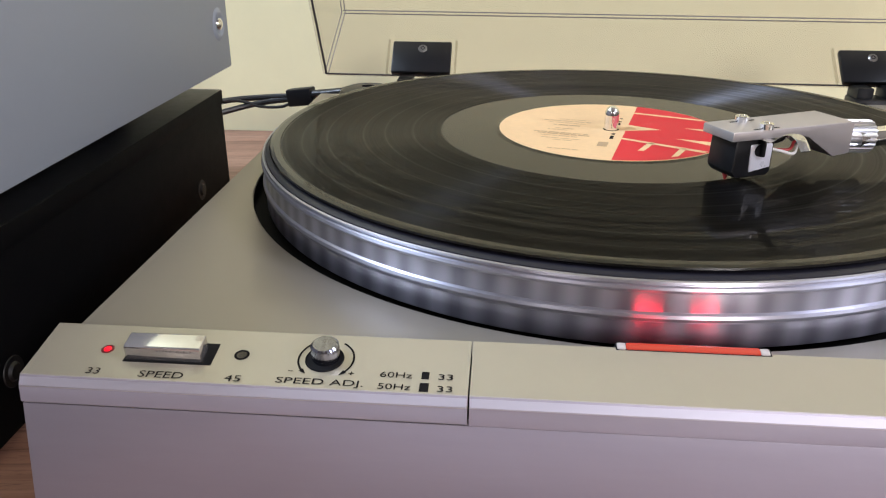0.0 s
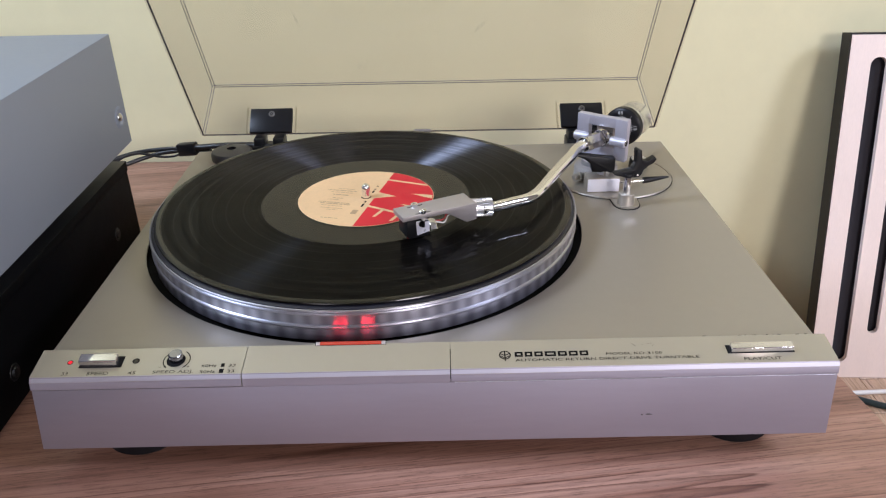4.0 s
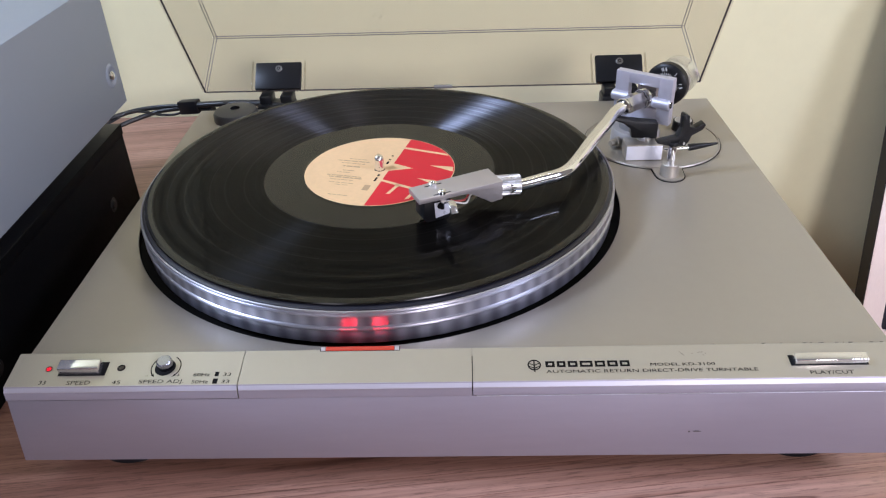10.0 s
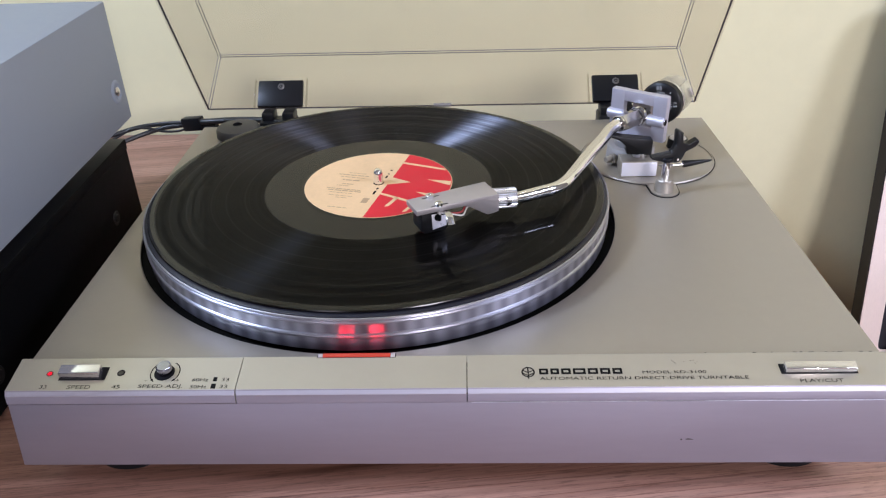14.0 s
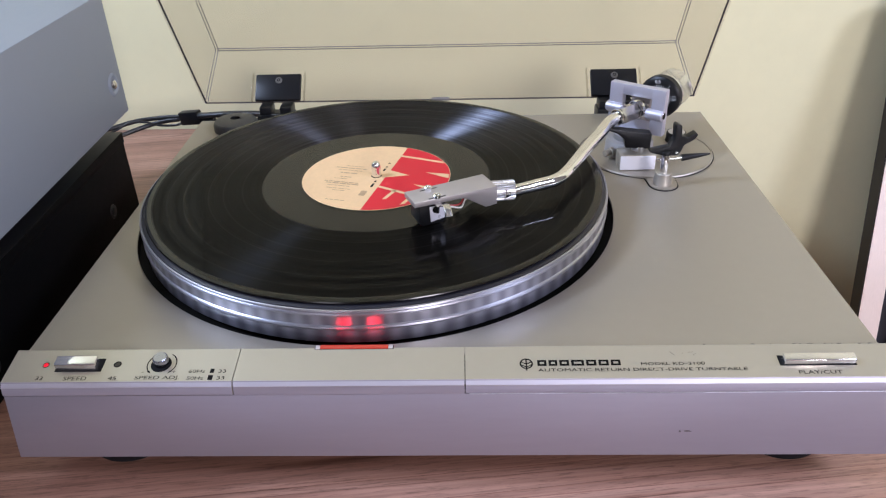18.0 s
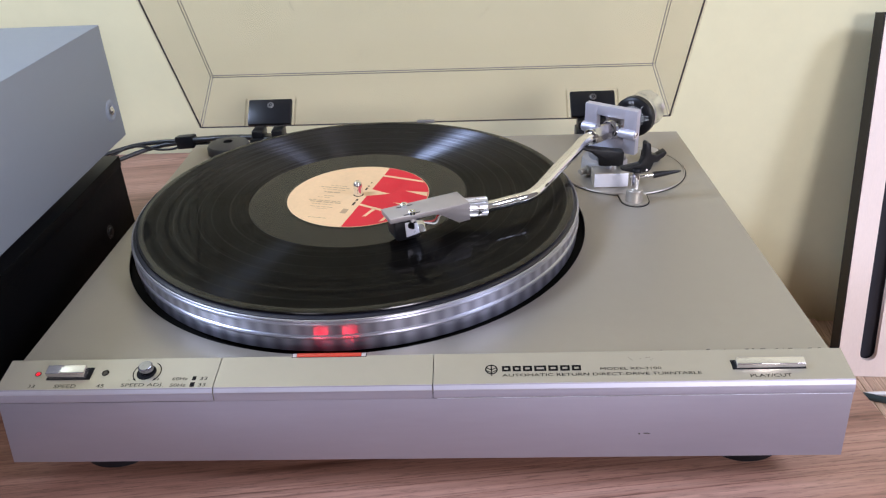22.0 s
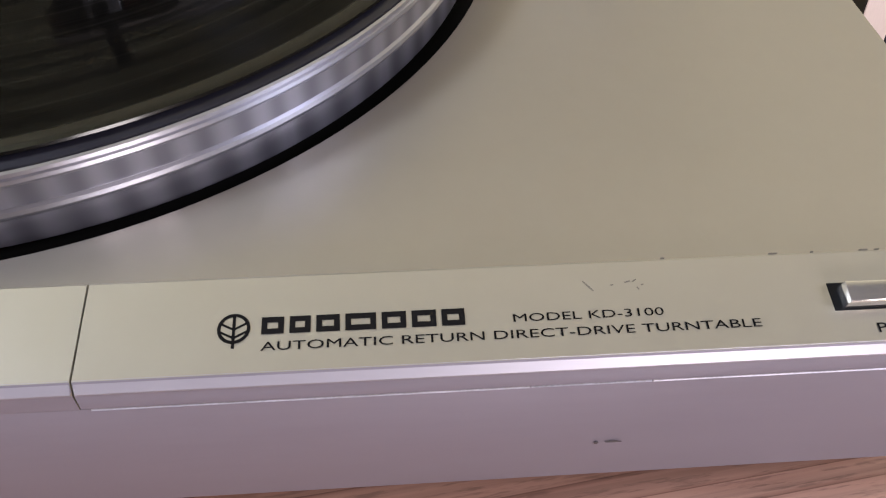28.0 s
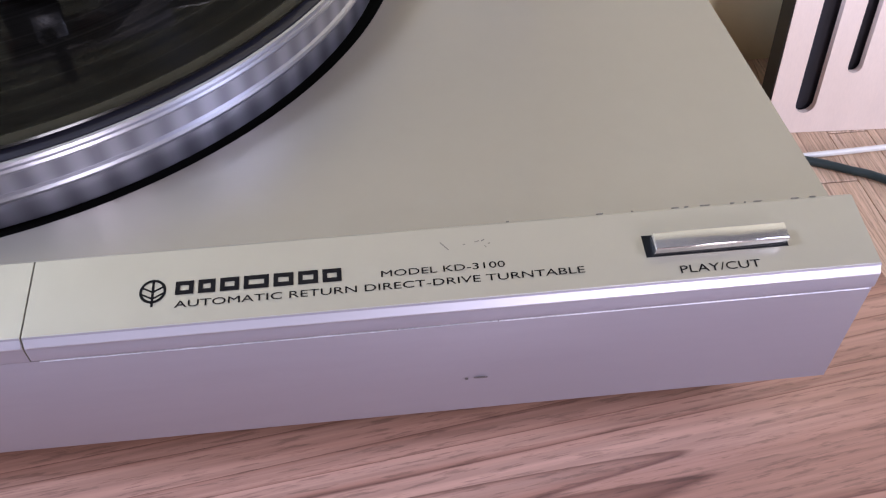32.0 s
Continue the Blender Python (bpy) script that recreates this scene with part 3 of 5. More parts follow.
LIPPED = OUT + [(-0.0219, 0.0990), (-0.0223, 0.0984), (-0.0228, 0.0942), (-0.0225, 0.0939), (-0.0200, 0.0939), (-0.0200, DECK - 0.005)]
FLUSH = OUT + [(-0.0219, 0.0990), (-0.0222, 0.0984), (-0.0226, 0.0937), (-0.0200, 0.0937), (-0.0200, DECK - 0.005)]


def strip_piece(x0, x1, profile):
    return extrude_x(profile, x0, x1)


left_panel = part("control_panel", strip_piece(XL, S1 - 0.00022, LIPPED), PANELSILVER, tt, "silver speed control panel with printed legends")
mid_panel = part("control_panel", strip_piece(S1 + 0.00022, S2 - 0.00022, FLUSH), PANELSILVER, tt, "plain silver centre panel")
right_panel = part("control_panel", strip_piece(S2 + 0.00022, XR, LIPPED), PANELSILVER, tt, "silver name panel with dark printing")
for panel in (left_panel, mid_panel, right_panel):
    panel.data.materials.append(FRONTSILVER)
    # front-facing faces get the lilac tint that stands for the room's reflection
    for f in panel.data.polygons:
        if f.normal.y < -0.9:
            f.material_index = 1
# lighter lilac than the panels: the window's gleam is put into its colour
BEVEL = plain("bevel_gleam", (0.52, 0.505, 0.58), 0.46, 0.75, vary=0.01, scale=20, rough_vary=0.02)
for parent, x0, x1 in ((left_panel, XL + 0.0001, S1 - 0.0004), (mid_panel, S1 + 0.0004, S2 - 0.0004), (right_panel, S2 + 0.0004, XR - 0.0001)):
    part("bevel", extrude_x([(YB + 0.0002, ZB + 0.00010), (-0.0224, 0.0989), (-0.02245, 0.0986), (-0.0218, 0.0986), (YB, ZB - 0.0006)], x0, x1), BEVEL, parent, "bevelled edge, window gleam in its lighter colour", smooth=15)

# worn edge under the lip; the light it catches is in the pale colour
WORNGLEAM = plain("worn_gleam", (0.62, 0.60, 0.67), 0.45, 0.7, vary=0.25, scale=300, rough_vary=0.02)
for x0, x1, h in ((0.0020, 0.0880, 0.00015), (0.0884, 0.1130, 0.00008), (0.1134, XR - 0.0012, 0.00016)):
    part("lip_line", extrude_x([(-0.0225, 0.0938 - h), (-0.02292, 0.0938 - h), (-0.02298, 0.09385 - h), (-0.02275, 0.09388), (-0.0225, 0.09388)], x0, x1), WORNGLEAM, right_panel, "worn edge line, its gleam in the pale colour")

for x, y in ((-0.187, 0.0132), (0.1705, 0.0135), (-0.187, 0.30), (0.1705, 0.30)):
    part("foot", lathe([(0, TOP), (0.0215, TOP), (0.0235, TOP + 0.002), (0.0245, TOP + 0.012), (0.023, 0.0546), (0, 0.0546)], 48), RUBBER, tt, "round black rubber foot", at=(x, y, 0))

# strip fittings


def strip_matrix(x, y, lift=0.0):
    return pose(x, y, strip_z(y) + lift, ANG, 0, 0)


def set_on_strip(name, b, material, parent, x, y, lift=0.0, label=""):
    return part(name, moved(b, strip_matrix(x, y, lift)), material, parent, label)


# the speed key in its slot
slot_w, slot_d = 0.0235, 0.0084
set_on_strip("key_slot", box(-slot_w / 2, slot_w / 2, -slot_d / 2, slot_d / 2, -0.002, 0.0001, 0.0), MATBLACK, left_panel, -0.1916, -0.0104)
key = set_on_strip("speed_key", extrude_x([(-0.0046, -0.0010), (-0.0044, 0.0034), (-0.0041, 0.0038), (0.0010, 0.0040), (0.0013, 0.0037), (0.0013, -0.0010)], -0.0104, 0.0098, 0.00025), KEYMETAL, left_panel, -0.1923, -0.0092, 0.0004, "bright metal speed rocker key")
set_on_strip("indicator_lamp", lathe([(0, 0.0007), (0.0007, 0.0005), (0.0011, 0.0001), (0.0011, -0.001)], 24), REDGLOW, left_panel, -0.2091, -0.0103, 0, "lit red speed lamp")
set_on_strip("indicator_bezel", lathe([(0.0010, 0.0002), (0.0013, 0.0003), (0.0017, 0.0001)], 24), plain("dark_red_bezel", (0.16, 0.008, 0.012), 0.4), left_panel, -0.2092, -0.0102)
set_on_strip("indicator_lamp", lathe([(0, 0.0003), (0.0015, 0.0001), (0.0015, -0.001)], 24), plain("unlit_lamp", (0.02, 0.010, 0.006), 0.25), left_panel, -0.1729, -0.0101, 0, "unlit dark speed lamp")
set_on_strip("indicator_bezel", lathe([(0.0014, 0.0001), (0.0016, 0.0003), (0.0020, 0.0001)], 24), INK, left_panel, -0.1729, -0.0101)
# the speed adjuster
set_on_strip("knob_recess", lathe([(0, 0.0001), (0.0047, 0.0001), (0.0049, 0.00035), (0.0051, 0.0001)], 40), MATBLACK, left_panel, -0.1509, -0.0101)


def fluted(r, z0, z1, teeth, depth, chamfer):
    b = bmesh.new()
    n = teeth * 4
    rings = []
    for rr, z in ((r, z0), (r, z1 - chamfer), (r - chamfer, z1)):
        rings.append([b.verts.new(((rr - depth * (i % 4 in (2, 3))) * math.cos(2 * math.pi * i / n), (rr - depth * (i % 4 in (2, 3))) * math.sin(2 * math.pi * i / n), z)) for i in range(n)])
    for p, q in zip(rings, rings[1:]):
        for i in range(n):
            b.faces.new((p[i], p[(i + 1) % n], q[(i + 1) % n], q[i]))
    b.faces.new(rings[-1])
    b.faces.new(rings[0][::-1])
    return b


knob = set_on_strip("adjuster_knob", fluted(0.0037, 0.0, 0.0046, 26, 0.0001, 0.0006), plain("dark_chrome", (0.30, 0.30, 0.34), 0.18, 1.0, vary=0.03), left_panel, -0.1507, -0.0094, 0.0001, "knurled chrome speed adjuster knob")


def ring_arc(r, w, a0, a1, n=20):
    b = bmesh.new()
    prev = None
    for i in range(n + 1):
        a = radians(a0 + (a1 - a0) * i / n)
        v = [b.verts.new(((r + d) * math.cos(a), (r + d) * math.sin(a), 0.00012)) for d in (-w / 2, w / 2)]
        if prev:
            b.faces.new((prev[0], prev[1], v[1], v[0]))
        prev = v
    return b


def arrow(r, a, turn):
    b = bmesh.new()
    m = pose(r * math.cos(radians(a)), r * math.sin(radians(a)), 0.00014, 0, 0, turn)
    b.faces.new([b.verts.new(m @ Vector(p)) for p in ((0, -0.0016, 0), (0.0007, 0.0005, 0), (-0.0007, 0.0005, 0))])
    return b


for a0, a1, ar, turn in ((60, -38, -42, -45), (120, 218, 222, 45)):
    set_on_strip("adjust_arrow", join(ring_arc(0.0072, 0.00055, a0, a1), arrow(0.0072, ar, turn)), INK, left_panel, -0.1505, -0.0101, 0)


def lettering(name, text, x0, x1, y0, y1, parent, material=INK, bold=0.0):
    """Text fitted to a rectangle of the sloping strip."""
    cu = bpy.data.curves.new(name, "FONT")
    cu.body, cu.size, cu.extrude, cu.offset, cu.resolution_u = text, 1.0, 0.0, bold, 3
    tmp = bpy.data.objects.new(name, cu)
    scene.collection.objects.link(tmp)
    bpy.context.view_layer.update()
    me = bpy.data.meshes.new_from_object(tmp.evaluated_get(bpy.context.evaluated_depsgraph_get()))
    bpy.data.objects.remove(tmp)
    bpy.data.curves.remove(cu)
    xs, ys = [v.co.x for v in me.vertices], [v.co.y for v in me.vertices]
    lo, hi, bot, top = min(xs), max(xs), 0.0, 0.729
    if "/" in text or "J" in text:
        bot = min(0.0, min(ys) * 0.5)
    for v in me.vertices:
        x = x0 + (x1 - x0) * (v.co.x - lo) / (hi - lo)
        y = y0 + (y1 - y0) * (v.co.y - bot) / (top - bot)
        v.co = (x, y, strip_z(y, 0.00015))
    me.materials.clear()
    return placed(name, me, material, parent)


for text, x0, x1, y0, y1, parent, bold in (
        ("33", -0.2110, -0.2075, -0.0196, -0.0173, left_panel, 0), ("SPEED", -0.1971, -0.1855, -0.0199, -0.0175, left_panel, 0), ("45", -0.1748, -0.1706, -0.0199, -0.0176, left_panel, 0),
        ("SPEED ADJ.", -0.1616, -0.1394, -0.0199, -0.0174, left_panel, 0), ("-", -0.1593, -0.1581, -0.0158, -0.0138, left_panel, 0), ("+", -0.1439, -0.1423, -0.0160, -0.0140, left_panel, 0),
        ("60Hz", -0.1357, -0.1275, -0.0158, -0.0137, left_panel, 0), ("50Hz", -0.1357, -0.1275, -0.0200, -0.0179, left_panel, 0), ("33", -0.1209, -0.1172, -0.0158, -0.0137, left_panel, 0),
        ("33", -0.1209, -0.1171, -0.0200, -0.0179, left_panel, 0), ("MODEL KD-3100", 0.0853, 0.1160, -0.0130, -0.0112, right_panel, 0),
        ("AUTOMATIC RETURN DIRECT-DRIVE TURNTABLE", 0.0353, 0.1354, -0.0165, -0.0146, right_panel, 0.0), ("PLAY/CUT", 0.1589, 0.1792, -0.0190, -0.0168, right_panel, 0)):
    lettering("legend", text, x0, x1, y0, y1, parent, INK, bold)
for x, y, w in ((-0.1242, -0.0145, 0.0019), (-0.1242, -0.0187, 0.0023)):
    set_on_strip("frequency_mark", box(-w / 2, w / 2, -w / 2 - 0.0003, w / 2 + 0.0003, -0.0005, 0.00018), INK, left_panel, x, y)
# maker's mark: plain blocks and a plain round emblem
widths = (0.9, 0.85, 0.95, 1.25, 1.0, 1.0, 0.95)
x = 0.0353
unit = (0.0756 - 0.0353 - 6 * 0.0011) / sum(widths)
for w in widths:
    b = bmesh.new()
    pts = [(x, -0.0131), (x + w * unit, -0.0131), (x + w * unit, -0.0095), (x, -0.0095)]
    t = 0.00115
    ins = [(x + t, -0.0131 + t), (x + w * unit - t, -0.0131 + t), (x + w * unit - t, -0.0095 - t), (x + t, -0.0095 - t)]
    vo = [b.verts.new((px, py, strip_z(py, 0.00015))) for px, py in pts]
    vi_ = [b.verts.new((px, py, strip_z(py, 0.00015))) for px, py in ins]
    for i in range(4):
        b.faces.new((vo[i], vo[(i + 1) % 4], vi_[(i + 1) % 4], vi_[i]))
    part("mark_block", b, INK, right_panel)
    x += w * unit + 0.0011
emblem = ring_arc(0.0029, 0.0007, 0, 360, 40)
join(emblem, box(-0.0003, 0.0003, -0.0042, 0.0028, 0, 0.00012))
for yy in (-0.0012, 0.0006):
    for s in (-1, 1):
        join(emblem, box(0, 0.0029, -0.00022, 0.00022, 0, 0.00012), pose(0, yy - 0.0008, 0, 0, 0, 90 - s * 62))
set_on_strip("emblem", emblem, INK, right_panel, 0.0299, -0.0116)

# play key
set_on_strip("key_slot", box(-0.0186, 0.0178, -0.0036, 0.0027, -0.002, 0.0001), MATBLACK, right_panel, 0.1700, -0.0103)
set_on_strip("play_key", extrude_x([(-0.0040, -0.0015), (-0.0043, 0.0031), (-0.0040, 0.0035), (0.0001, 0.0037), (0.0004, 0.0034), (0.0004, -0.0015)], -0.0168, 0.0168, 0.0002), KEYMETAL, right_panel, 0.1700, -0.0094, 0.0001, "long bright metal play and cut key")

# strobe lamp window let into the back edge of the centre panel
set_on_strip("strobe_surround", box(-0.0199, 0.0199, -0.0009, 0.0019, -0.003, 0.00012, 0.0001), MATBLACK, mid_panel, -0.0556, -0.0006, 0, "dark gap round the strobe lens")
strobe = set_on_strip("strobe_window", box(-0.0172, 0.0172, -0.0009, 0.0016, -0.003, 0.0006, 0.0004), STROBEGLOW, mid_panel, -0.0556, -0.0004, 0, "glowing red strobe lamp window")
for sx in (-0.0184, 0.0184):
    set_on_strip("strobe_end", box(sx - 0.0012, sx + 0.0012, -0.0010, 0.0016, -0.003, 0.0005, 0.0004), CLEAR, mid_panel, -0.0556, -0.0004, 0, "clear plastic lens end")
for sx in (-0.0085, 0.0095):
    lamp = bpy.data.lights.new("strobe_lamp", "AREA")
    lamp.shape, lamp.size, lamp.size_y, lamp.energy, lamp.color = "RECTANGLE", 0.0090, 0.0020, 0.0009, (1.0, 0.015, 0.03)
    new("strobe_lamp", lamp).matrix_world = look((-0.0556 + sx, 0.0034, 0.1046), (-0.0556 + sx, 0.02, 0.1074))

part("strobe_notch", box(-0.0750, -0.0362, 0.0002, 0.0050, DECK - 0.002, DECK + 0.00025), MATBLACK, tt, "black notch before the strobe lamp")
# small wear marks
b = bmesh.new()
for x, z, w, h in ((0.1053, 0.0697, 0.0005, 0.0005), (0.1088, 0.0699, 0.0016, 0.0004), (0.1102, 0.0697, 0.0010, 0.0002)):
    join(b, prism(disc_arc(0, 0, 1, 0, 330, 11), 0, 0.0001), pose(x, -0.0238, z, 87.3, 0, 0) @ Matrix.Diagonal((w, h, 1, 1)))
part("scratch", b, plain("bare_dark_scratch", (0.10, 0.09, 0.09), 0.5, vary=0.3, scale=2000), body, "small dark scratch")
SCUFF = plain("dark_scuff", (0.20, 0.18, 0.15), 0.6, vary=0.3, scale=2000)
b = bmesh.new()
rng = random.Random(4)
for x, y, a, l in ((0.1015, -0.0058, -50, 0.0030), (0.1065, -0.0058, 10, 0.0006), (0.1098, -0.0052, 15, 0.0012), (0.1113, -0.0050, 30, 0.0009), (0.1118, -0.0068, -60, 0.0007), (0.1128, -0.0060, 5, 0.0005)):
    join(b, box(-l / 2, l / 2, -0.00012, 0.00012, 0, 0.0001), strip_matrix(x, y, 0.00005) @ pose(0, 0, 0, 0, 0, a))
part("scratch", b, SCUFF, right_panel, "fine dark scratches")
xx = 0.1180
while xx < 0.2040:
    # broken thin line of dirt, thicker where the paint is chipped
    worn = 0.1565 < xx < 0.1632 or 0.1765 < xx < 0.1850 or 0.1885 < xx < 0.1965
    l = rng.uniform(0.0004, 0.0022)
    if rng.random() < (0.7 if worn else 0.15):
        w = rng.uniform(0.00002, 0.00012) if worn else rng.uniform(0.00002, 0.00006)
        part("edge_chip", box(xx, xx + l, -w, 0.0001, H - 0.0004, H + 0.00003), SCUFF, right_panel)
    xx += l + rng.uniform(0.0001, 0.0006)

b = bmesh.new()
for dx, dy, w, l, a in ((0.0052, 0.0012, 0.0011, 0.0016, 30), (0.0068, 0.0006, 0.0006, 0.0012, -20), (0.0090, 0.0010, 0.0004, 0.0014, 65)):
    join(b, prism(disc_arc(0, 0, 1, 0, 320, 8), 0, 0.00025), pose(XL - 0.0026 + dx, dy, DECK, 0, 0, a) @ Matrix.Diagonal((w, l, 1, 1)))
part("paint_chip", b, WHITE, tt, "lifted pale paint chip")

# platter
platter = part("platter", lathe([(0.0, 0.0972), (0.1512, 0.0972), (0.1522, 0.0976), (0.1526, 0.0982), (0.1528, 0.1059), (0.1535, 0.1063), (0.1540, 0.1074), (0.1537, 0.1084), (0.1529, 0.1089),
                                 (0.1528, 0.1148), (0.1536, 0.1151), (0.1540, 0.1160), (0.1537, 0.1168), (0.1531, 0.1171), (0.1530, 0.1174), (0.1536, 0.1178), (0.1534, 0.1184), (0.1526, 0.1186), (0.1520, 0.1180), (0.0, 0.1180)], 240), PLATTER, tt, "turned aluminium platter with a dotted strobe rim", at=(CX, CY, 0))
part("strobe_band", lathe([(0.1530, 0.1091), (0.1530, 0.1147)], 240), strobe_material("strobe_dots_upper", 100.0, 0.4, 0.28, 0.46), platter, "ring of blurred strobe dots", at=(CX, CY, 0))
part("strobe_band", lathe([(0.1528, 0.0980), (0.1530, 0.0986), (0.1530, 0.1057)], 240), strobe_material("strobe_dots_lower", 84.0, 1.1, 0.24, 0.46), platter, "ring of blurred strobe dots", at=(CX, CY, 0))
part("rubber_mat", lathe([(0.0, 0.1199), (0.1488, 0.1199), (0.1508, 0.1195), (0.1521, 0.1188), (0.1522, 0.1181), (0.0, 0.1181)], 160), plain("indigo_black_rubber", (0.012, 0.0115, 0.018), 0.38, vary=0.15, scale=90, spec=0.5), platter, "thin black rubber mat with a sloped edge", at=(CX, CY, 0))
part("spindle", lathe([(0.0, 0.1322), (0.0012, 0.1320), (0.0024, 0.1310), (0.0030, 0.1295), (0.0031, 0.1280), (0.0031, 0.1190)], 40), CHROME, platter, "polished steel centre spindle", at=(CX, CY, 0))

# ---------------- record ----------------
RZ = 0.1199
record = thing("vinyl_record", (CX, CY, RZ), "black vinyl record with cream and red label on the platter", "record")
prof = [(0.0034, 0.0), (0.1474, 0.0), (0.1495, 0.0003), (0.1503, 0.0009), (0.1500, 0.0015), (0.1485, 0.0018), (0.1460, 0.0017), (0.1455, 0.0014)]
prof += [(0.0768, 0.0014), (0.0764, 0.0012), (0.0520, 0.0012), (0.0505, 0.0016), (0.0034, 0.0016)]
part("disc", lathe(prof, 256, True), VINYL, record, "grooved glossy black vinyl", at=(CX, CY, RZ), smooth=4)
label = part("label", lathe([(0.0036, 0.0017), (0.0499, 0.0017), (0.0501, 0.00150)], 128), CREAM, record, "cream paper centre label", at=(CX, CY, RZ))
TURNED = 76.0   # how the label stands


def on_label(b):
    return moved(b, pose(0, 0, 0.00175, 0, 0, TURNED))


def flat(outline, z=0.0):
    b = bmesh.new()
    b.faces.new([b.verts.new((x, y, z)) for x, y in outline])
    return b


cut = 0.0066
a0 = math.degrees(math.asin(cut / 0.0496))
part("red_field", on_label(flat(disc_arc(0, 0, 0.0496, 180 + a0, 360 - a0, 48))), RED, label, "red printed half", at=(CX, CY, RZ))
# pale strokes of the printed emblem
for pts in (((-0.0165, -0.0066), (-0.0140, -0.0066), (-0.0248, -0.0425), (-0.0272, -0.0408)), ((-0.0325, -0.0150), (-0.0185, -0.0180), (-0.0190, -0.0205), (-0.0318, -0.0175)), ((-0.0375, -0.0285), (-0.0225, -0.0315), (-0.0230, -0.0340), (-0.0355, -0.0312)),
            ((-0.0015, -0.0066), (0.0100, -0.0066), (0.0052, -0.0215)), ((-0.0165, -0.0462), (-0.0095, -0.0482), (-0.0078, -0.0285)), ((0.0060, -0.0487), (0.0125, -0.0474), (0.0118, -0.0310)), ((0.0332, -0.0066), (0.0358, -0.0066), (0.0312, -0.0380), (0.0284, -0.0400))):
    part("cream_stroke", on_label(flat(pts, 0.00006)), CREAM, label, "", at=(CX, CY, RZ))
# lines of small print, run square to the red field
for u, v0, v1, w in ((-0.0140, 0.008, 0.032, 0.0011), (-0.0162, 0.007, 0.030, 0.0013), (-0.0195, 0.012, 0.028, 0.0007), (-0.0235, 0.010, 0.027, 0.0007), (-0.0262, 0.013, 0.022, 0.0007), (-0.0395, 0.008, 0.021, 0.0009),
                    (0.0000, 0.014, 0.026, 0.0016), (0.0045, 0.012, 0.029, 0.0009), (0.0078, 0.010, 0.033, 0.0013), (0.0112, 0.013, 0.026, 0.0009), (-0.0060, 0.016, 0.024, 0.0010), (-0.0090, 0.018, 0.027, 0.0008)):
    at_v = v0
    rng = random.Random(int(u * 1e5))
    while at_v < v1:
        step = rng.uniform(0.0018, 0.0052)
        end = min(v1, at_v + step)
        part("print_line", on_label(flat(((u - w / 2, at_v), (u + w / 2, at_v), (u + w / 2, end), (u - w / 2, end)), 0.00003)), PRINT, label, "", at=(CX, CY, RZ))
        at_v = end + 0.0007
part("print_box", on_label(flat(((-0.0305, -0.0022), (-0.0235, -0.0022), (-0.0235, 0.0020), (-0.0305, 0.0020)), 0.00003)), PRINT, label, "", at=(CX, CY, RZ))
for u0, u1 in ((-0.0175, -0.0120), (-0.0100, -0.0075), (0.0080, 0.0120), (0.0140, 0.0155), (0.0200, 0.0215)):
    part("print_line", on_label(flat(((u0, -0.0030), (u1, -0.0030), (u1, -0.0015), (u0, -0.0015)), 0.00003)), INK, label, "", at=(CX, CY, RZ))

# ---------------- tonearm ----------------
AX, AY = 0.1395, 0.247
arm = part("tonearm_base", lathe([(0, 0.0010), (0.0492, 0.0010), (0.0497, 0.0006), (0.0497, -0.0004)], 96), SILVER, tt, "round silver tonearm board", at=(AX, AY, DECK))
part("board_gap", lathe([(0.0496, 0.0003), (0.0504, 0.0003)], 96), MATBLACK, arm, at=(AX, AY, DECK))
LX, LY = 0.1400, 0.1880
lobe = disc_arc(0, 0, 0.0097, 180, 360, 24) + [(0.0100, 0.0110), (-0.0105, 0.0110)]
part("rest_plate", prism(lobe, -0.0002, 0.0011), SILVER, arm, at=(LX, LY, DECK))
part("rest_gap", prism([(px * 1.08, py * 1.08) for px, py in lobe], -0.0003, 0.0004), MATBLACK, arm, at=(LX, LY, DECK))
# bearing turret
UP = Vector((0, 0, 1))
part("turret", lathe([(0, 0.0125), (0.0150, 0.0125), (0.0168, 0.0118), (0.0178, 0.0095), (0.0182, 0.0010)], 64), plain("matt_silver", (0.36, 0.34, 0.33), 0.55, 0.4, vary=0.02), arm, "round silver bearing turret", at=(0.1262, 0.2465, DECK))
part("turret_collar", lathe([(0, 0.0172), (0.0120, 0.0172), (0.0126, 0.0166), (0.0126, 0.0120)], 48), plain("matt_grey_metal", (0.30, 0.29, 0.29), 0.5, 0.5, vary=0.02), arm, at=(0.1262, 0.2465, DECK))
part("side_screw", moved(lathe([(0, 0.008), (0.0022, 0.008), (0.0026, 0.0074), (0.0026, 0.0028), (0.0036, 0.0026), (0.0036, 0)], 32), pose(0.1120, 0.2345, 0.1062, 90, 0, -60)), SILVER, arm, "small silver adjusting screw")

# yoke, pivot and counterweight in the arm's own axes
P = Vector((0.1312, 0.2485, 0.1365))
BK, E1 = Vector((0.58, 0.815, 0)).normalized(), Vector((0.815, -0.58, 0)).normalized()
ARMAXES = Matrix((( E1.x, BK.x, 0, P.x), (E1.y, BK.y, 0, P.y), (0, 0, 1, P.z), (0, 0, 0, 1)))


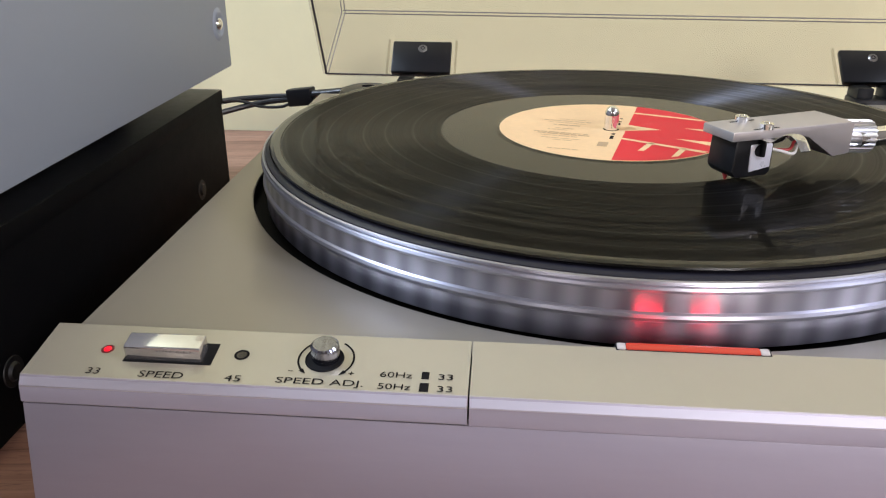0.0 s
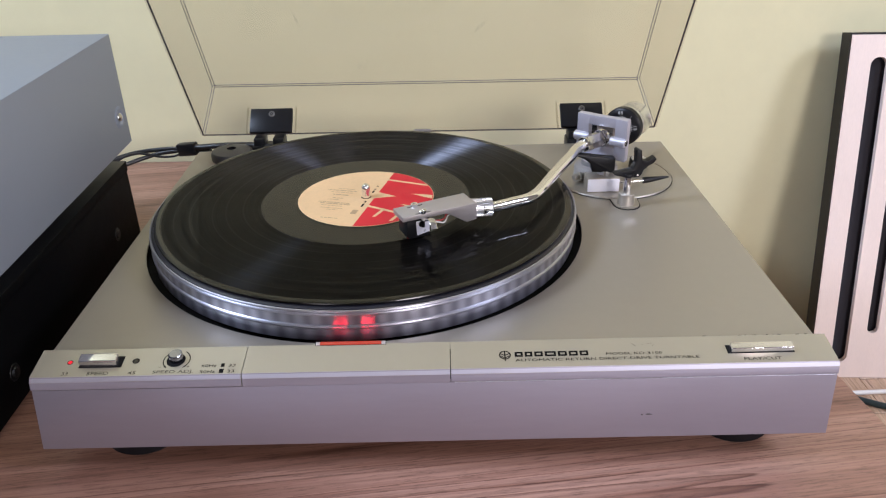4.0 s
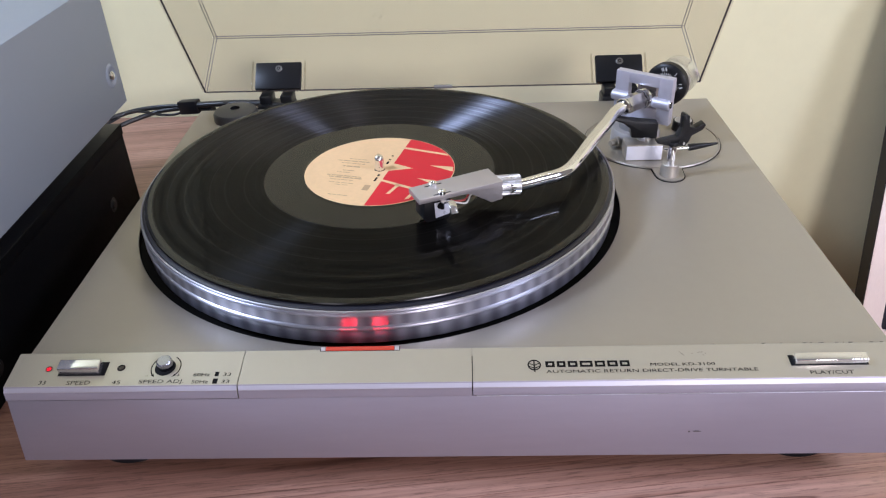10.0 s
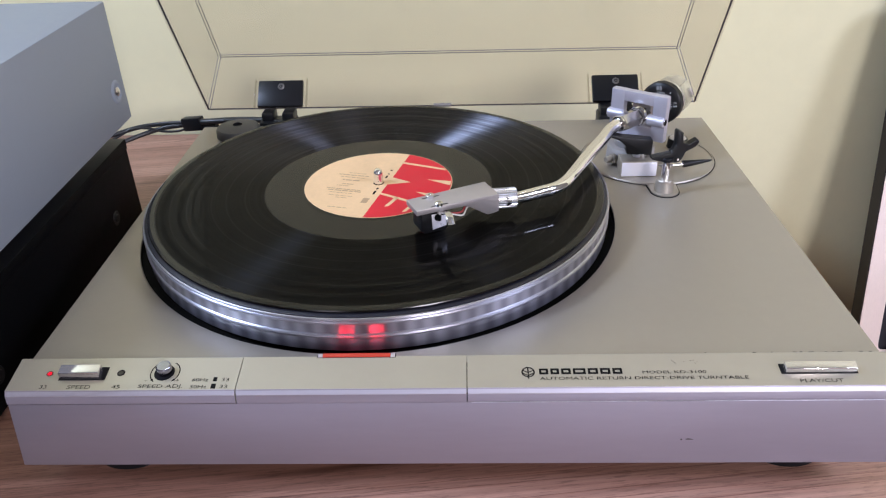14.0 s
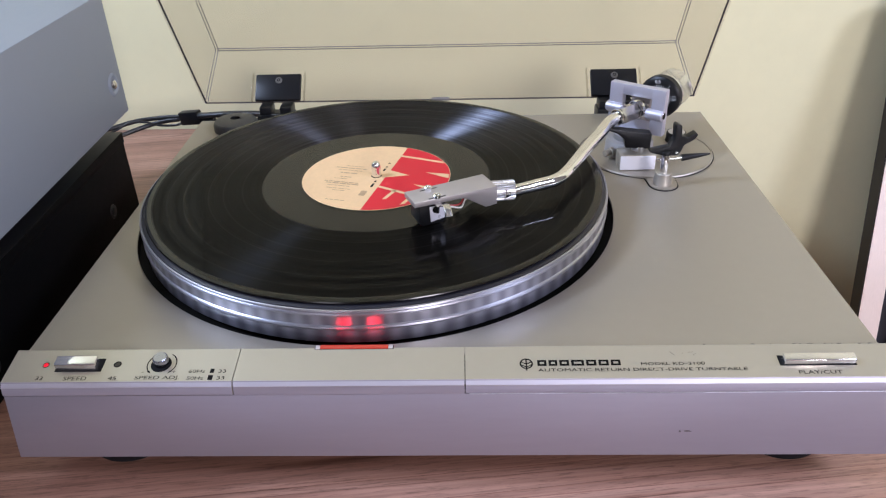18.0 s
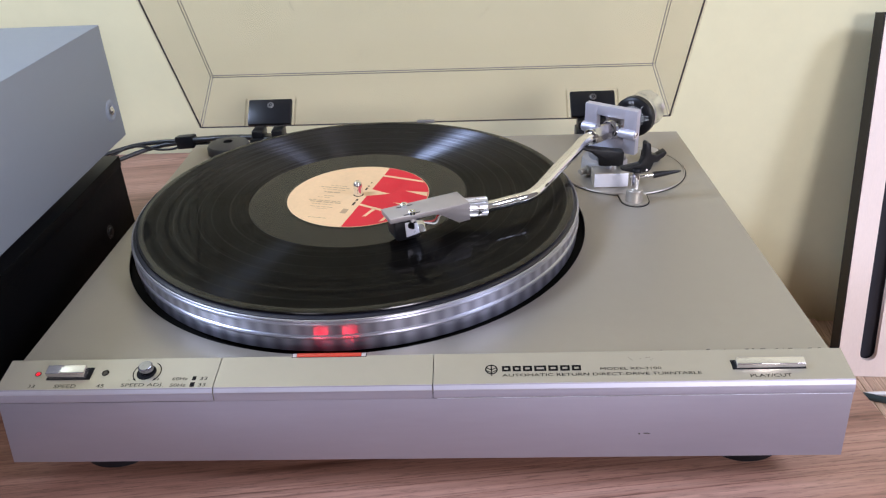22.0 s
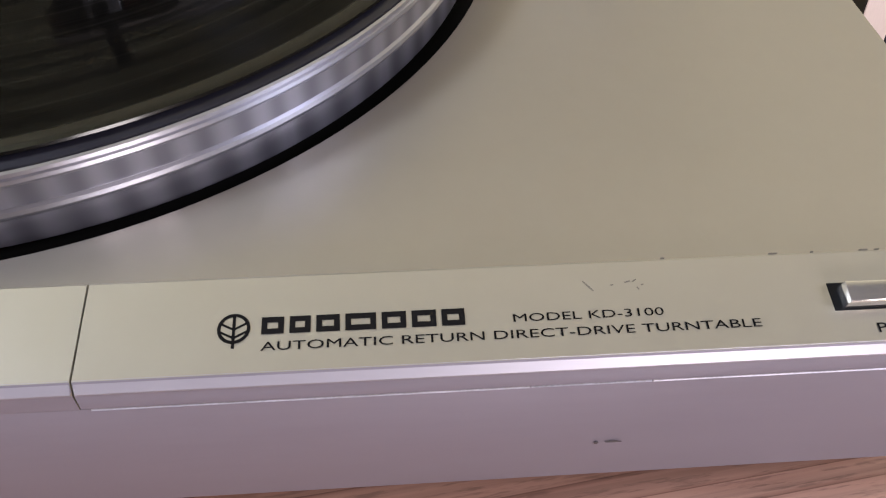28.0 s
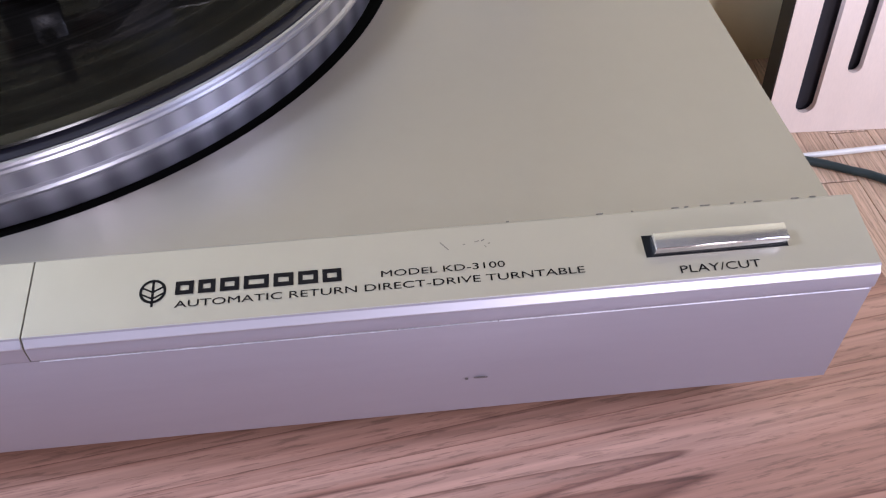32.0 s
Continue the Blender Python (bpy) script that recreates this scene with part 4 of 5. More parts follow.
def yoke():
    t = 0.0032
    b = box(-0.0228, -0.0122, -t, t, -0.0190, 0.0162, 0.0005)
    box(0.0108, 0.0212, -t, t, -0.0190, 0.0162, 0.0005, bm=b)
    box(-0.0227, 0.0211, -t + 0.0002, t - 0.0002, 0.0080, 0.0161, 0.0005, bm=b)
    box(-0.0220, 0.0205, -t + 0.0003, t - 0.0003, -0.0190, -0.0088, 0.0005, bm=b)
    return moved(b, ARMAXES)


frame_part = part("yoke", yoke(), plain("satin_lilac_grey_metal", (0.56, 0.55, 0.62), 0.42, 0.6, vary=0.02, scale=90), arm, "satin metal bearing yoke with a window")


def along(b, at, direction, spin=0.0):
    """Turns a mesh built along z to run along a direction from a place."""
    q = Vector(direction).to_track_quat("Z", "Y").to_matrix().to_4x4()
    return moved(b, Matrix.Translation(at) @ q @ pose(0, 0, 0, 0, 0, spin))


for s in (-1, 1):
    c = P + E1 * (s * 0.0095 - 0.0020) - BK * 0.0024 + UP * -0.0030
    part("pivot_sleeve", along(cyl(0.0040, 0.0, 0.0130, 32, 0.0005), c, E1 * s), frame_part.data.materials[0], frame_part, "pivot sleeve")
    part("pivot_screw", along(cyl(0.0027, 0.0, 0.0008, 24, 0.0002), c + E1 * s * 0.0130, E1 * s), CHROME, frame_part)
    part("screw_slot", along(box(-0.0022, 0.0022, -0.0003, 0.0003, 0.0, 0.0010), c + E1 * s * 0.0130, E1 * s, 35), MATBLACK, frame_part)
    part("pivot_pin", along(cyl(0.0030, 0.0, 0.0080, 24, 0.0004), P + E1 * (s * 0.0030 - 0.0020) - BK * 0.0024 + UP * -0.0030, E1 * s), CHROME, frame_part)

part("bearing_block", moved(box(-0.0085, 0.0065, 0.0040, 0.0120, -0.0085, 0.0060, 0.0010), ARMAXES), plain("dull_bearing_metal", (0.34, 0.32, 0.31), 0.3, 0.8, vary=0.02), frame_part, "dull metal bearing block")
part("balance_shaft", along(cyl(0.0052, 0.0, 0.0190, 28), P + BK * 0.0110 + E1 * 0.0020 + UP * -0.0012, BK + E1 * 0.08), CHROME, frame_part, "chrome balance shaft")
dialc = P + BK * 0.0285 + E1 * 0.0035 + UP * -0.0010
weight = part("counterweight", along(lathe([(0, 0), (0.0152, 0), (0.0150, 0.0004), (0.0150, 0.0035), (0.0152, 0.0038), (0.0152, 0.0048), (0.0150, 0.0052), (0.0150, 0.0195), (0.0150, 0.0208), (0, 0.0208)], 72), dialc + BK * 0.0072, BK), plain("worn_chrome", (0.74, 0.73, 0.68), 0.2, 0.85, vary=0.04, scale=60), arm, "chrome counterweight")
dial = part("weight_dial", along(lathe([(0.0045, -0.0006), (0.0120, -0.0006), (0.0152, 0.0002), (0.0163, 0.0014), (0.0163, 0.0066), (0.0156, 0.0074), (0.0045, 0.0074)], 72), dialc, BK), BLACK, weight, "black tracking force dial with white marks")
q = (-BK).to_track_quat("Z", "Y").to_matrix().to_4x4()
DIALM = Matrix.Translation(dialc - BK * 0.00062) @ q
def dial_text(text, ang, size):
    cu = bpy.data.curves.new("dial_figure", "FONT")
    cu.body, cu.size, cu.align_x, cu.resolution_u = text, size, "CENTER", 2
    tmp = bpy.data.objects.new("dial_figure", cu)
    scene.collection.objects.link(tmp)
    bpy.context.view_layer.update()
    me = bpy.data.meshes.new_from_object(tmp.evaluated_get(bpy.context.evaluated_depsgraph_get()))
    bpy.data.objects.remove(tmp)
    me.materials.clear()
    me.transform(DIALM @ pose(0, 0, 0, 0, 0, ang - 90) @ Matrix.Translation((0, 0.0112, 0.0)) @ pose(0, 0, 0.00035, -6, 0, 0))
    return placed("dial_figure", me, WHITEINK, dial)


upw = q.to_3x3().inverted() @ Vector((0, 0, 1))
up_ang = math.degrees(math.atan2(upw.y, upw.x))
for text, off in (("0.5", 8), ("1", -37), ("1.5", -82)):
    dial_text(text, up_ang + off, 0.0037)
for i in range(21):
    long_mark = 0.0030 if i % 5 == 0 else 0.0018
    part("dial_mark", moved(box(0.0098 - long_mark, 0.0098, -0.00020, 0.00020, 0, 0.0001), DIALM @ pose(0, 0, 0, 0, 0, up_ang + 17 - 9 * (i - 1))), WHITEINK, dial)

# arm tube
TD = (Vector((0.1122, 0.2313, 0.1347)) - (P + UP * -0.0022)).normalized()
A0 = P + UP * -0.0022
TUBE = [A0 + TD * 0.0060, A0 + TD * 0.0150, (0.1122, 0.2313, 0.1347), (0.1046, 0.2215, 0.1342), (0.0972, 0.2060, 0.1339), (0.0838, 0.1800, 0.1336), (0.0728, 0.1570, 0.1333), (0.0640, 0.1395, 0.1331), (0.0562, 0.1302, 0.1330), (0.0450, 0.1243, 0.1330), (0.0348, 0.1190, 0.1330), (0.0240, 0.1140, 0.1330)]
tubep = part("arm_tube", tube(TUBE, lambda u: 0.0047 - 0.0011 * u, 24, 8), CHROME, arm, "bent polished chrome arm tube")
part("arm_ferrule", along(cyl(0.0074, 0.0, 0.0040, 32, 0.0006), A0 + TD * 0.0005, TD), CHROME, tubep, "chrome ferrule")
part("hex_sleeve", along(cyl(0.0064, 0.0, 0.0195, 6, 0.0005), A0 + TD * 0.0050, TD, 15), STEEL, tubep, "six-sided chrome sleeve", smooth=20)
part("sleeve_collar", along(cyl(0.0060, 0.0, 0.0022, 32, 0.0004), A0 + TD * 0.0246, TD), CHROME, tubep)

# headshell
HZ = 0.1411
A2, B2, C2, D2 = Vector((-0.0352, 0.1012, HZ)), Vector((-0.0283, 0.0864, HZ)), Vector((0.0116, 0.1246, HZ)), Vector((0.0200, 0.1072, HZ))


def headshell():
    b = bmesh.new()
    prof = [(0, 0), (1, 0), (1, -0.0118), (0.86, -0.0125), (0.62, -0.0042), (0.55, -0.0034), (0.0, -0.0034)]
    left = [b.verts.new(A2.lerp(C2, s) + UP * z) for s, z in prof]
    right = [b.verts.new(B2.lerp(D2, s) + UP * z) for s, z in prof]
    b.faces.new(left)
    b.faces.new(right[::-1])
    n = len(prof)
    for i in range(n):
        b.faces.new((left[i], right[i], right[(i + 1) % n], left[(i + 1) % n]))
    bmesh.ops.recalc_face_normals(b, faces=b.faces)
    bmesh.ops.bevel(b, geom=list(b.edges), offset=0.0004, segments=2, profile=0.5, affect="EDGES")
    return b


shell = part("headshell", headshell(), HEADALU, arm, "grey metal headshell")
HD = ((C2 - A2) + (D2 - B2)).normalized()
HW = Vector((HD.y, -HD.x, 0))
mid = (C2 + D2) / 2
part("collar_nut", along(fluted(0.0063, 0.0, 0.0150, 20, 0.0006, 0.0006), mid + UP * -0.0076 + HD * 0.0002, Vector((0.0348, 0.1190, 0.1330)) - (mid + UP * -0.0076)), BRIGHTNUT, tubep, "ribbed chrome locking collar")
S1p, S2p = Vector((-0.0212, 0.1040, HZ)), Vector((-0.0155, 0.0935, HZ))
for c in (S1p, S2p):
    part("shell_slot", moved(box(-0.0052, 0.0056, -0.0004, 0.0004, -0.001, 0.00012), Matrix.Translation(c) @ pose(0, 0, 0, 0, 0, math.degrees(math.atan2(HD.y, HD.x)))), MATBLACK, shell)
    part("mounting_screw", moved(lathe([(0, 0.0014), (0.0011, 0.0014), (0.0012, 0.0021), (0.0021, 0.0021), (0.0024, 0.0018), (0.0024, 0.0)], 24), Matrix.Translation(c)), CHROME, shell, "small chrome socket screw")
    part("screw_shank", moved(cyl(0.0011, -0.0100, -0.003, 16), Matrix.Translation(c)), BLACK, shell)
ORG = Vector((-0.0272, 0.0965, HZ - 0.0034))
CART = Matrix(((HD.x, -HW.x, 0, ORG.x), (HD.y, -HW.y, 0, ORG.y), (0, 0, 1, ORG.z), (0, 0, 0, 1)))


def cartridge_body():
    w = 0.0068
    return prism_side([(-0.0016, 0.0), (0.0150, 0.0), (0.0150, -0.0128), (0.0135, -0.0142), (0.0000, -0.0142), (-0.0022, -0.0118)], w)


def prism_side(outline, w):
    b = bmesh.new()
    l = [b.verts.new((x, w, z)) for x, z in outline]
    r = [b.verts.new((x, -w, z)) for x, z in outline]
    b.faces.new(l)
    b.faces.new(r[::-1])
    n = len(outline)
    for i in range(n):
        b.faces.new((l[i], r[i], r[(i + 1) % n], l[(i + 1) % n]))
    bmesh.ops.recalc_face_normals(b, faces=b.faces)
    bmesh.ops.bevel(b, geom=list(b.edges), offset=0.0006, segments=2, profile=0.5, affect="EDGES")
    return b


cart = part("cartridge", moved(cartridge_body(), CART), BLACK, shell, "black pickup cartridge")
br = moved(prism_side([(0.0045, -0.0022), (0.0143, -0.0022), (0.0143, -0.0112), (0.0050, -0.0125)], 0.0072), CART)
# pale colour stands for a window mirrored in the glossy cartridge side
part("cartridge_clip", br, plain("pale_clip_gleam", (0.80, 0.80, 0.86), 0.3, 0.35, vary=0.02), cart, "mounting clip with a window's gleam in its pale colour")
part("clip_hole", moved(cyl(0.0022, 0.0, 0.0003, 20), CART @ pose(0.0085, -0.0073, -0.0045, 90, 0, 0)), MATBLACK, cart)
part("stylus", along(lathe([(0, 0.0038), (0.0002, 0.0034), (0.0009, 0.0010), (0.0010, 0.0)], 12), CART @ Vector((0.0010, 0, -0.0138)), (0.12, 0, -1)), plain("red_stylus_holder", (0.35, 0.03, 0.03), 0.4), cart, "red stylus tip")
# finger lift and lead wires
lift = [S2p + UP * -0.0036 + HW * 0.0005, S2p + UP * -0.0034 + HW * 0.0055, S2p + UP * -0.0004 + HW * 0.0095, S2p + UP * 0.0010 + HW * 0.0135, S2p + UP * 0.0002 + HW * 0.0170 - HD * 0.0006, S2p + UP * -0.0028 + HW * 0.0202 - HD * 0.0010]
part("finger_lift", tube(lift, 0.0020, 12, 6, True, 0.22), plain("pale_metal", (0.62, 0.60, 0.56), 0.22, 0.9), shell, "curved pale metal finger lift")
for i, (col, off) in enumerate((((0.75, 0.73, 0.68), 0.0035), ((0.45, 0.05, 0.05), 0.0015))):
    c0 = CART @ Vector((0.0148, -off, -0.0050))
    wire = [c0, c0 + HD * 0.0050 + UP * -0.0012 + HW * 0.002, c0 + HD * 0.0105 + UP * (-0.0025 + 0.0012 * i) + HW * 0.0025, c0 + HD * 0.0145 + UP * 0.0005, c0 + HD * 0.0190 + UP * 0.0010]
    part("lead_wire", tube(wire, 0.00055, 8, 6), plain("wire_insulation", col, 0.45), shell, "thin coloured lead wire")

# cueing block, lift arm, rest and levers
def prism_front(outline, y0, y1, bevel=0.0007):
    """A prism along y over a closed (x, z) outline."""
    b = bmesh.new()
    p = [b.verts.new((x, y0, z)) for x, z in outline]
    q = [b.verts.new((x, y1, z)) for x, z in outline]
    n = len(outline)
    b.faces.new(p)
    b.faces.new(q[::-1])
    for i in range(n):
        b.faces.new((p[i], q[i], q[(i + 1) % n], p[(i + 1) % n]))
    bmesh.ops.recalc_face_normals(b, faces=b.faces)
    bmesh.ops.bevel(b, geom=list(b.edges), offset=bevel, segments=2, profile=0.5, affect="EDGES")
    return b


wb = part("cueing_block", box(0.1128, 0.1392, 0.2110, 0.2260, DECK + 0.0008, 0.1132, 0.0007), SILVER, arm, "silver cueing block")
# pale sheet paints the highlight seen on the block's front
part("block_highlight", box(0.1134, 0.1386, 0.2103, 0.2112, DECK + 0.0016, 0.1126, 0.0003), plain("pale_front_highlight", (0.86, 0.85, 0.90), 0.4, 0.15, vary=0.01), wb, "pale sheet for the gleam on the block front")
part("lift_arm", prism_front([(0.1010, 0.1308), (0.1015, 0.1320), (0.1110, 0.1298), (0.1352, 0.1268), (0.1358, 0.1262), (0.1356, 0.1148), (0.1175, 0.1160), (0.1165, 0.1225), (0.1110, 0.1270)], 0.2180, 0.2262), BLACK, arm, "black curved arm lift")
part("lift_post", moved(lathe([(0, 0.0), (0.0046, 0.0), (0.0050, -0.0006), (0.0050, -0.0062), (0.0046, -0.0068), (0, -0.0068)], 32), Matrix.Translation((0.1275, 0.2225, 0.1160))), ALU, arm, "silver lift post")
part("lift_piston", moved(cyl(0.0024, 0.0105, 0.0160, 20), Matrix.Translation((0.1285, 0.2195, DECK))), CHROME, arm)
post = part("rest_post", lathe([(0, 0.0100), (0.0054, 0.0100), (0.0058, 0.0095), (0.0058, 0.0078), (0.0062, 0.0070), (0.0064, 0.0012), (0.0070, 0.0)], 40), SILVER, arm, "silver arm rest post", at=(0.1393, 0.1880, DECK))
part("rest_pin", lathe([(0, 0.0250), (0.0026, 0.0250), (0.0028, 0.0246), (0.0028, 0.0098)], 28), CHROME, post, "chrome pin", at=(0.1393, 0.1880, DECK))


def rest_clip():
    """Black forked holder with a hooked latch."""
    b = prism_front([(-0.0130, 0.0030), (-0.0040, 0.0000), (0.0000, -0.0010), (0.0100, -0.0012), (0.0125, 0.0020), (0.0145, 0.0080), (0.0225, 0.0125), (0.0250, 0.0165), (0.0235, 0.0190), (0.0165, 0.0150), (0.0118, 0.0165), (0.0108, 0.0265), (0.0070, 0.0285), (0.0055, 0.0270), (0.0062, 0.0150), (0.0030, 0.0075), (-0.0125, 0.0048)], -0.003, 0.003, 0.0006)
    return moved(b, pose(0.1385, 0.1895, 0.1240, 0, 0, 8) @ Matrix.Diagonal((0.86, 1, 0.78, 1)))


part("rest_clip", rest_clip(), BLACK, post, "black forked arm clip")
part("pin_cap", lathe([(0, 0.0262), (0.0036, 0.0262), (0.0040, 0.0256), (0.0040, 0.0238), (0, 0.0238)], 28), BLACK, post, at=(0.1393, 0.1880, DECK))
part("clip_rivet", moved(cyl(0.0009, 0.0, 0.0005, 16), pose(0.1462, 0.1876, 0.1252, 90, 0, 8)), CHROME, post)
lever = part("cue_lever", tube([(0.1400, 0.2125, 0.1085), (0.1480, 0.2120, 0.1095), (0.1600, 0.2125, 0.1105)], 0.0014, 12, 6), CHROME, arm, "cueing lever with a black grip")
part("lever_grip", tube([(0.1575, 0.2122, 0.1103), (0.1620, 0.2126, 0.1107), (0.1690, 0.2135, 0.1112), (0.1785, 0.2150, 0.1118)], lambda u: 0.0026 - 0.0019 * u * u, 14, 8), BLACK, lever, "tapered black lever grip")
part("antiskate_knob", lathe([(0, 0.0075), (0.0072, 0.0075), (0.0076, 0.0071), (0.0078, 0.0020), (0.0082, 0.0)], 40), BLACK, arm, "black anti-skating knob", at=(0.1665, 0.2650, DECK + 0.0008))
part("knob_cap", lathe([(0, 0.0079), (0.0062, 0.0079), (0.0066, 0.0074)], 40), ALU, arm, at=(0.1665, 0.2650, DECK + 0.0008))
part("board_rim", lathe([(0.0482, 0.0008), (0.0486, 0.0015), (0.0492, 0.0015), (0.0497, 0.0008)], 96), SILVER, arm, "raised bright rim", at=(AX, AY, DECK))

# ---------------- lid ----------------
LID0, LID1 = Vector((0, 0.3475, 0.1091)), Vector((0, 0.3848, 0.1460))
LU = Vector((0, -0.500, 0.866))
LLEN = 0.352
XR0, XR1 = (-0.2303, 0.2002), (-0.2243, 0.1902)
LEAN = -0.0042        # the lid hangs a little lower at its right side


def sheet(quad, t, towards):
    """A flat pane of thickness t from four corners."""
    q = [Vector(p) for p in quad]
    n = (q[1] - q[0]).cross(q[2] - q[0]).normalized()
    if n.dot(Vector(towards)) < 0:
        n = -n
    b = bmesh.new()
    f = [b.verts.new(p) for p in q]
    g = [b.verts.new(p + n * t) for p in q]
    b.faces.new(f)
    b.faces.new(g[::-1])
    for i in range(4):
        b.faces.new((f[i], g[i], g[(i + 1) % 4], f[(i + 1) % 4]))
    bmesh.ops.recalc_face_normals(b, faces=b.faces)
    return b


def at_x(v, x):
    return Vector((x, v.y, v.z + LEAN * x))


FR0, FR1 = LID0 + LU * LLEN, LID1 + LU * (LLEN - 0.006)
lid = part("lid", sheet((at_x(LID1, XR1[0]), at_x(LID1, XR1[1]), at_x(FR1, XR1[1]), at_x(FR1, XR1[0])), 0.0024, (0, 1, 0)), LID, tt, "raised smoke-tinted clear acrylic dust cover")
lid.visible_shadow = False
panes = {
    "rear_pane": ((at_x(LID0, XR0[0]), at_x(LID0, XR0[1]), at_x(LID1, XR1[1]), at_x(LID1, XR1[0])), (0, 1, 0)),
    "front_pane": ((at_x(FR0, XR0[0]), at_x(FR0, XR0[1]), at_x(FR1, XR1[1]), at_x(FR1, XR1[0])), (0, 0, 1)),
}
for name, (quad, tw) in panes.items():
    part(name, sheet(quad, 0.0024, tw), LID, lid).visible_shadow = False
for s in (0, 1):
    part("side_pane", sheet((at_x(LID0, XR0[s]), at_x(LID1, XR1[s]), at_x(FR1, XR1[s]), at_x(FR0, XR0[s])), 0.0024, ((-1, 0, 0), (1, 0, 0))[s]), LID, lid).visible_shadow = False
    part("rim", tube([at_x(LID0, XR0[s]), at_x(FR0, XR0[s])], 0.0008, 8, 0), LIDEDGE, lid, "dark cut rim")
    for d in (-0.0012, 0.0012):
        part("seam", tube([at_x(LID1, XR1[s] + d), at_x(FR1, XR1[s] + d)], 0.0004, 8, 0), LIDSEAM, lid)
        part("seam", tube([at_x(LID0, XR0[s] + d), at_x(LID1, XR1[s] + d)], 0.00035, 8, 0), LIDSEAM, lid)
part("rim", tube([at_x(LID0, XR0[0]), at_x(LID0, XR0[1])], 0.0006, 8, 0), LIDEDGE, lid, "dark cut rim")
for d in (-0.0012, 0.0014):
    part("seam", tube([at_x(LID1 + LU * d, XR1[0]), at_x(LID1 + LU * d, XR1[1])], 0.00042, 8, 0), LIDSEAM, lid)
part("lid_buffer", box(-0.0290, -0.0130, 0.3440, 0.3490, 0.1090, 0.1112, 0.0006), LIDSEAM, lid, "small grey buffer")

HINGE0 = Vector((0, 0.3475, 0.1103))
RD = (LID1 - LID0).normalized()          # up the rear pane
RN = Vector((0, -RD.z, RD.y))            # off the rear pane, to the front
for hx in (-0.1652, 0.1313):
    HM = Matrix(((1, 0, 0, hx), (0, RD.y, RN.y, HINGE0.y), (0, RD.z, RN.z, HINGE0.z + LEAN * hx), (0, 0, 0, 1)))
    hinge = part("hinge", moved(box(-0.0202, 0.0202, -0.0015, 0.0238, 0.0002, 0.0046, 0.0012), HM), BLACK, tt, "black plastic lid hinge")
    part("hinge_screw", moved(lathe([(0, 0.0052), (0.0024, 0.0052), (0.0031, 0.0046), (0.0031, 0.0040)], 24), HM @ Matrix.Translation((0.0005, 0.0175, 0))), plain("dark_steel", (0.22, 0.21, 0.2), 0.35, 0.9), hinge)
    part("screw_recess", moved(lathe([(0.0008, 0.0053), (0.0014, 0.00535)], 16), HM @ Matrix.Translation((0.0005, 0.0175, 0))), MATBLACK, hinge)
    for s in (-1, 1):
        part("hinge_guide", moved(box(s * 0.0232 - 0.0007, s * 0.0232 + 0.0007, -0.0012, 0.0262, 0.0004, 0.0030, 0.0004), HM), GUIDE, hinge, "clear plastic guide")
    for dx in (-0.0095, 0.0085):
        part("hinge_leg", box(hx + dx - 0.0052, hx + dx + 0.0052, 0.3330, 0.3500, 0.0955, 0.1098, 0.0012), BLACK, hinge)
    part("hinge_base", box(hx - 0.0165, hx + 0.0150, 0.3288, 0.3480, 0.0880, 0.1032, 0.0015), BLACK, hinge)

# finger smudges on the lid
SMUDGE = bpy.data.materials.new("greasy_smudge")
SMUDGE.use_nodes = True
sn, sl = SMUDGE.node_tree.nodes, SMUDGE.node_tree.links
st, sx = sn.new("ShaderNodeBsdfTransparent"), sn.new("ShaderNodeMixShader")
sn["Principled BSDF"].inputs["Base Color"].default_value = (0.55, 0.53, 0.50, 1)
sn["Principled BSDF"].inputs["Roughness"].default_value = 0.5
cloud = node(sn, "ShaderNodeTexNoise", Scale=260.0, Detail=4.0)
coords = sn.new("ShaderNodeTexCoord")
sl.new(coords.outputs["Object"], cloud.inputs["Vector"])
cover = ramp(sn, [(0.42, grey(0.0)), (0.62, grey(0.13))])
sl.new(cloud.outputs[0], cover.inputs[0])
sl.new(cover.outputs[0], sx.inputs[0])
sl.new(st.outputs[0], sx.inputs[1])
sl.new(sn["Principled BSDF"].outputs[0], sx.inputs[2])
sl.new(sx.outputs[0], sn["Material Output"].inputs[0])
LN = Vector((0, -0.866, -0.5))
for x, sd, w, l, a in ((-0.0800, 0.0240, 0.0022, 0.0085, -25), (-0.0725, 0.0260, 0.0020, 0.0075, -20), (-0.0480, 0.0500, 0.0014, 0.0110, 30), (0.0350, 0.0700, 0.0018, 0.0090, -40), (-0.1300, 0.0820, 0.0016, 0.0100, 15)):
    m = Matrix(((1, 0, LN.x, x), (0, LU.y, LN.y, LID1.y + LU.y * sd + LN.y * 0.0006), (0, LU.z, LN.z, LID1.z + LU.z * sd + LN.z * 0.0006), (0, 0, 0, 1)))
    part("smudge", moved(flat(disc_arc(0, 0, 1, 0, 345, 23)), m @ pose(0, 0, 0, 0, 0, a) @ Matrix.Diagonal((w, l, 1, 1))), SMUDGE, lid, "faint finger smudge").visible_shadow = False

# ---------------- single adaptor in its dish ----------------
puck = thing("record_adaptor", (-0.1950, 0.3105, DECK), "round dark grey single-record adaptor resting on the turntable corner", "adaptor")
part("adaptor_body", lathe([(0.0040, 0.0092), (0.0130, 0.0088), (0.0172, 0.0074), (0.0185, 0.0054), (0.0187, 0.0)], 56), plain("dark_grey_plastic", (0.055, 0.053, 0.05), 0.42, vary=0.08, scale=90), puck, at=(-0.1950, 0.3105, DECK))
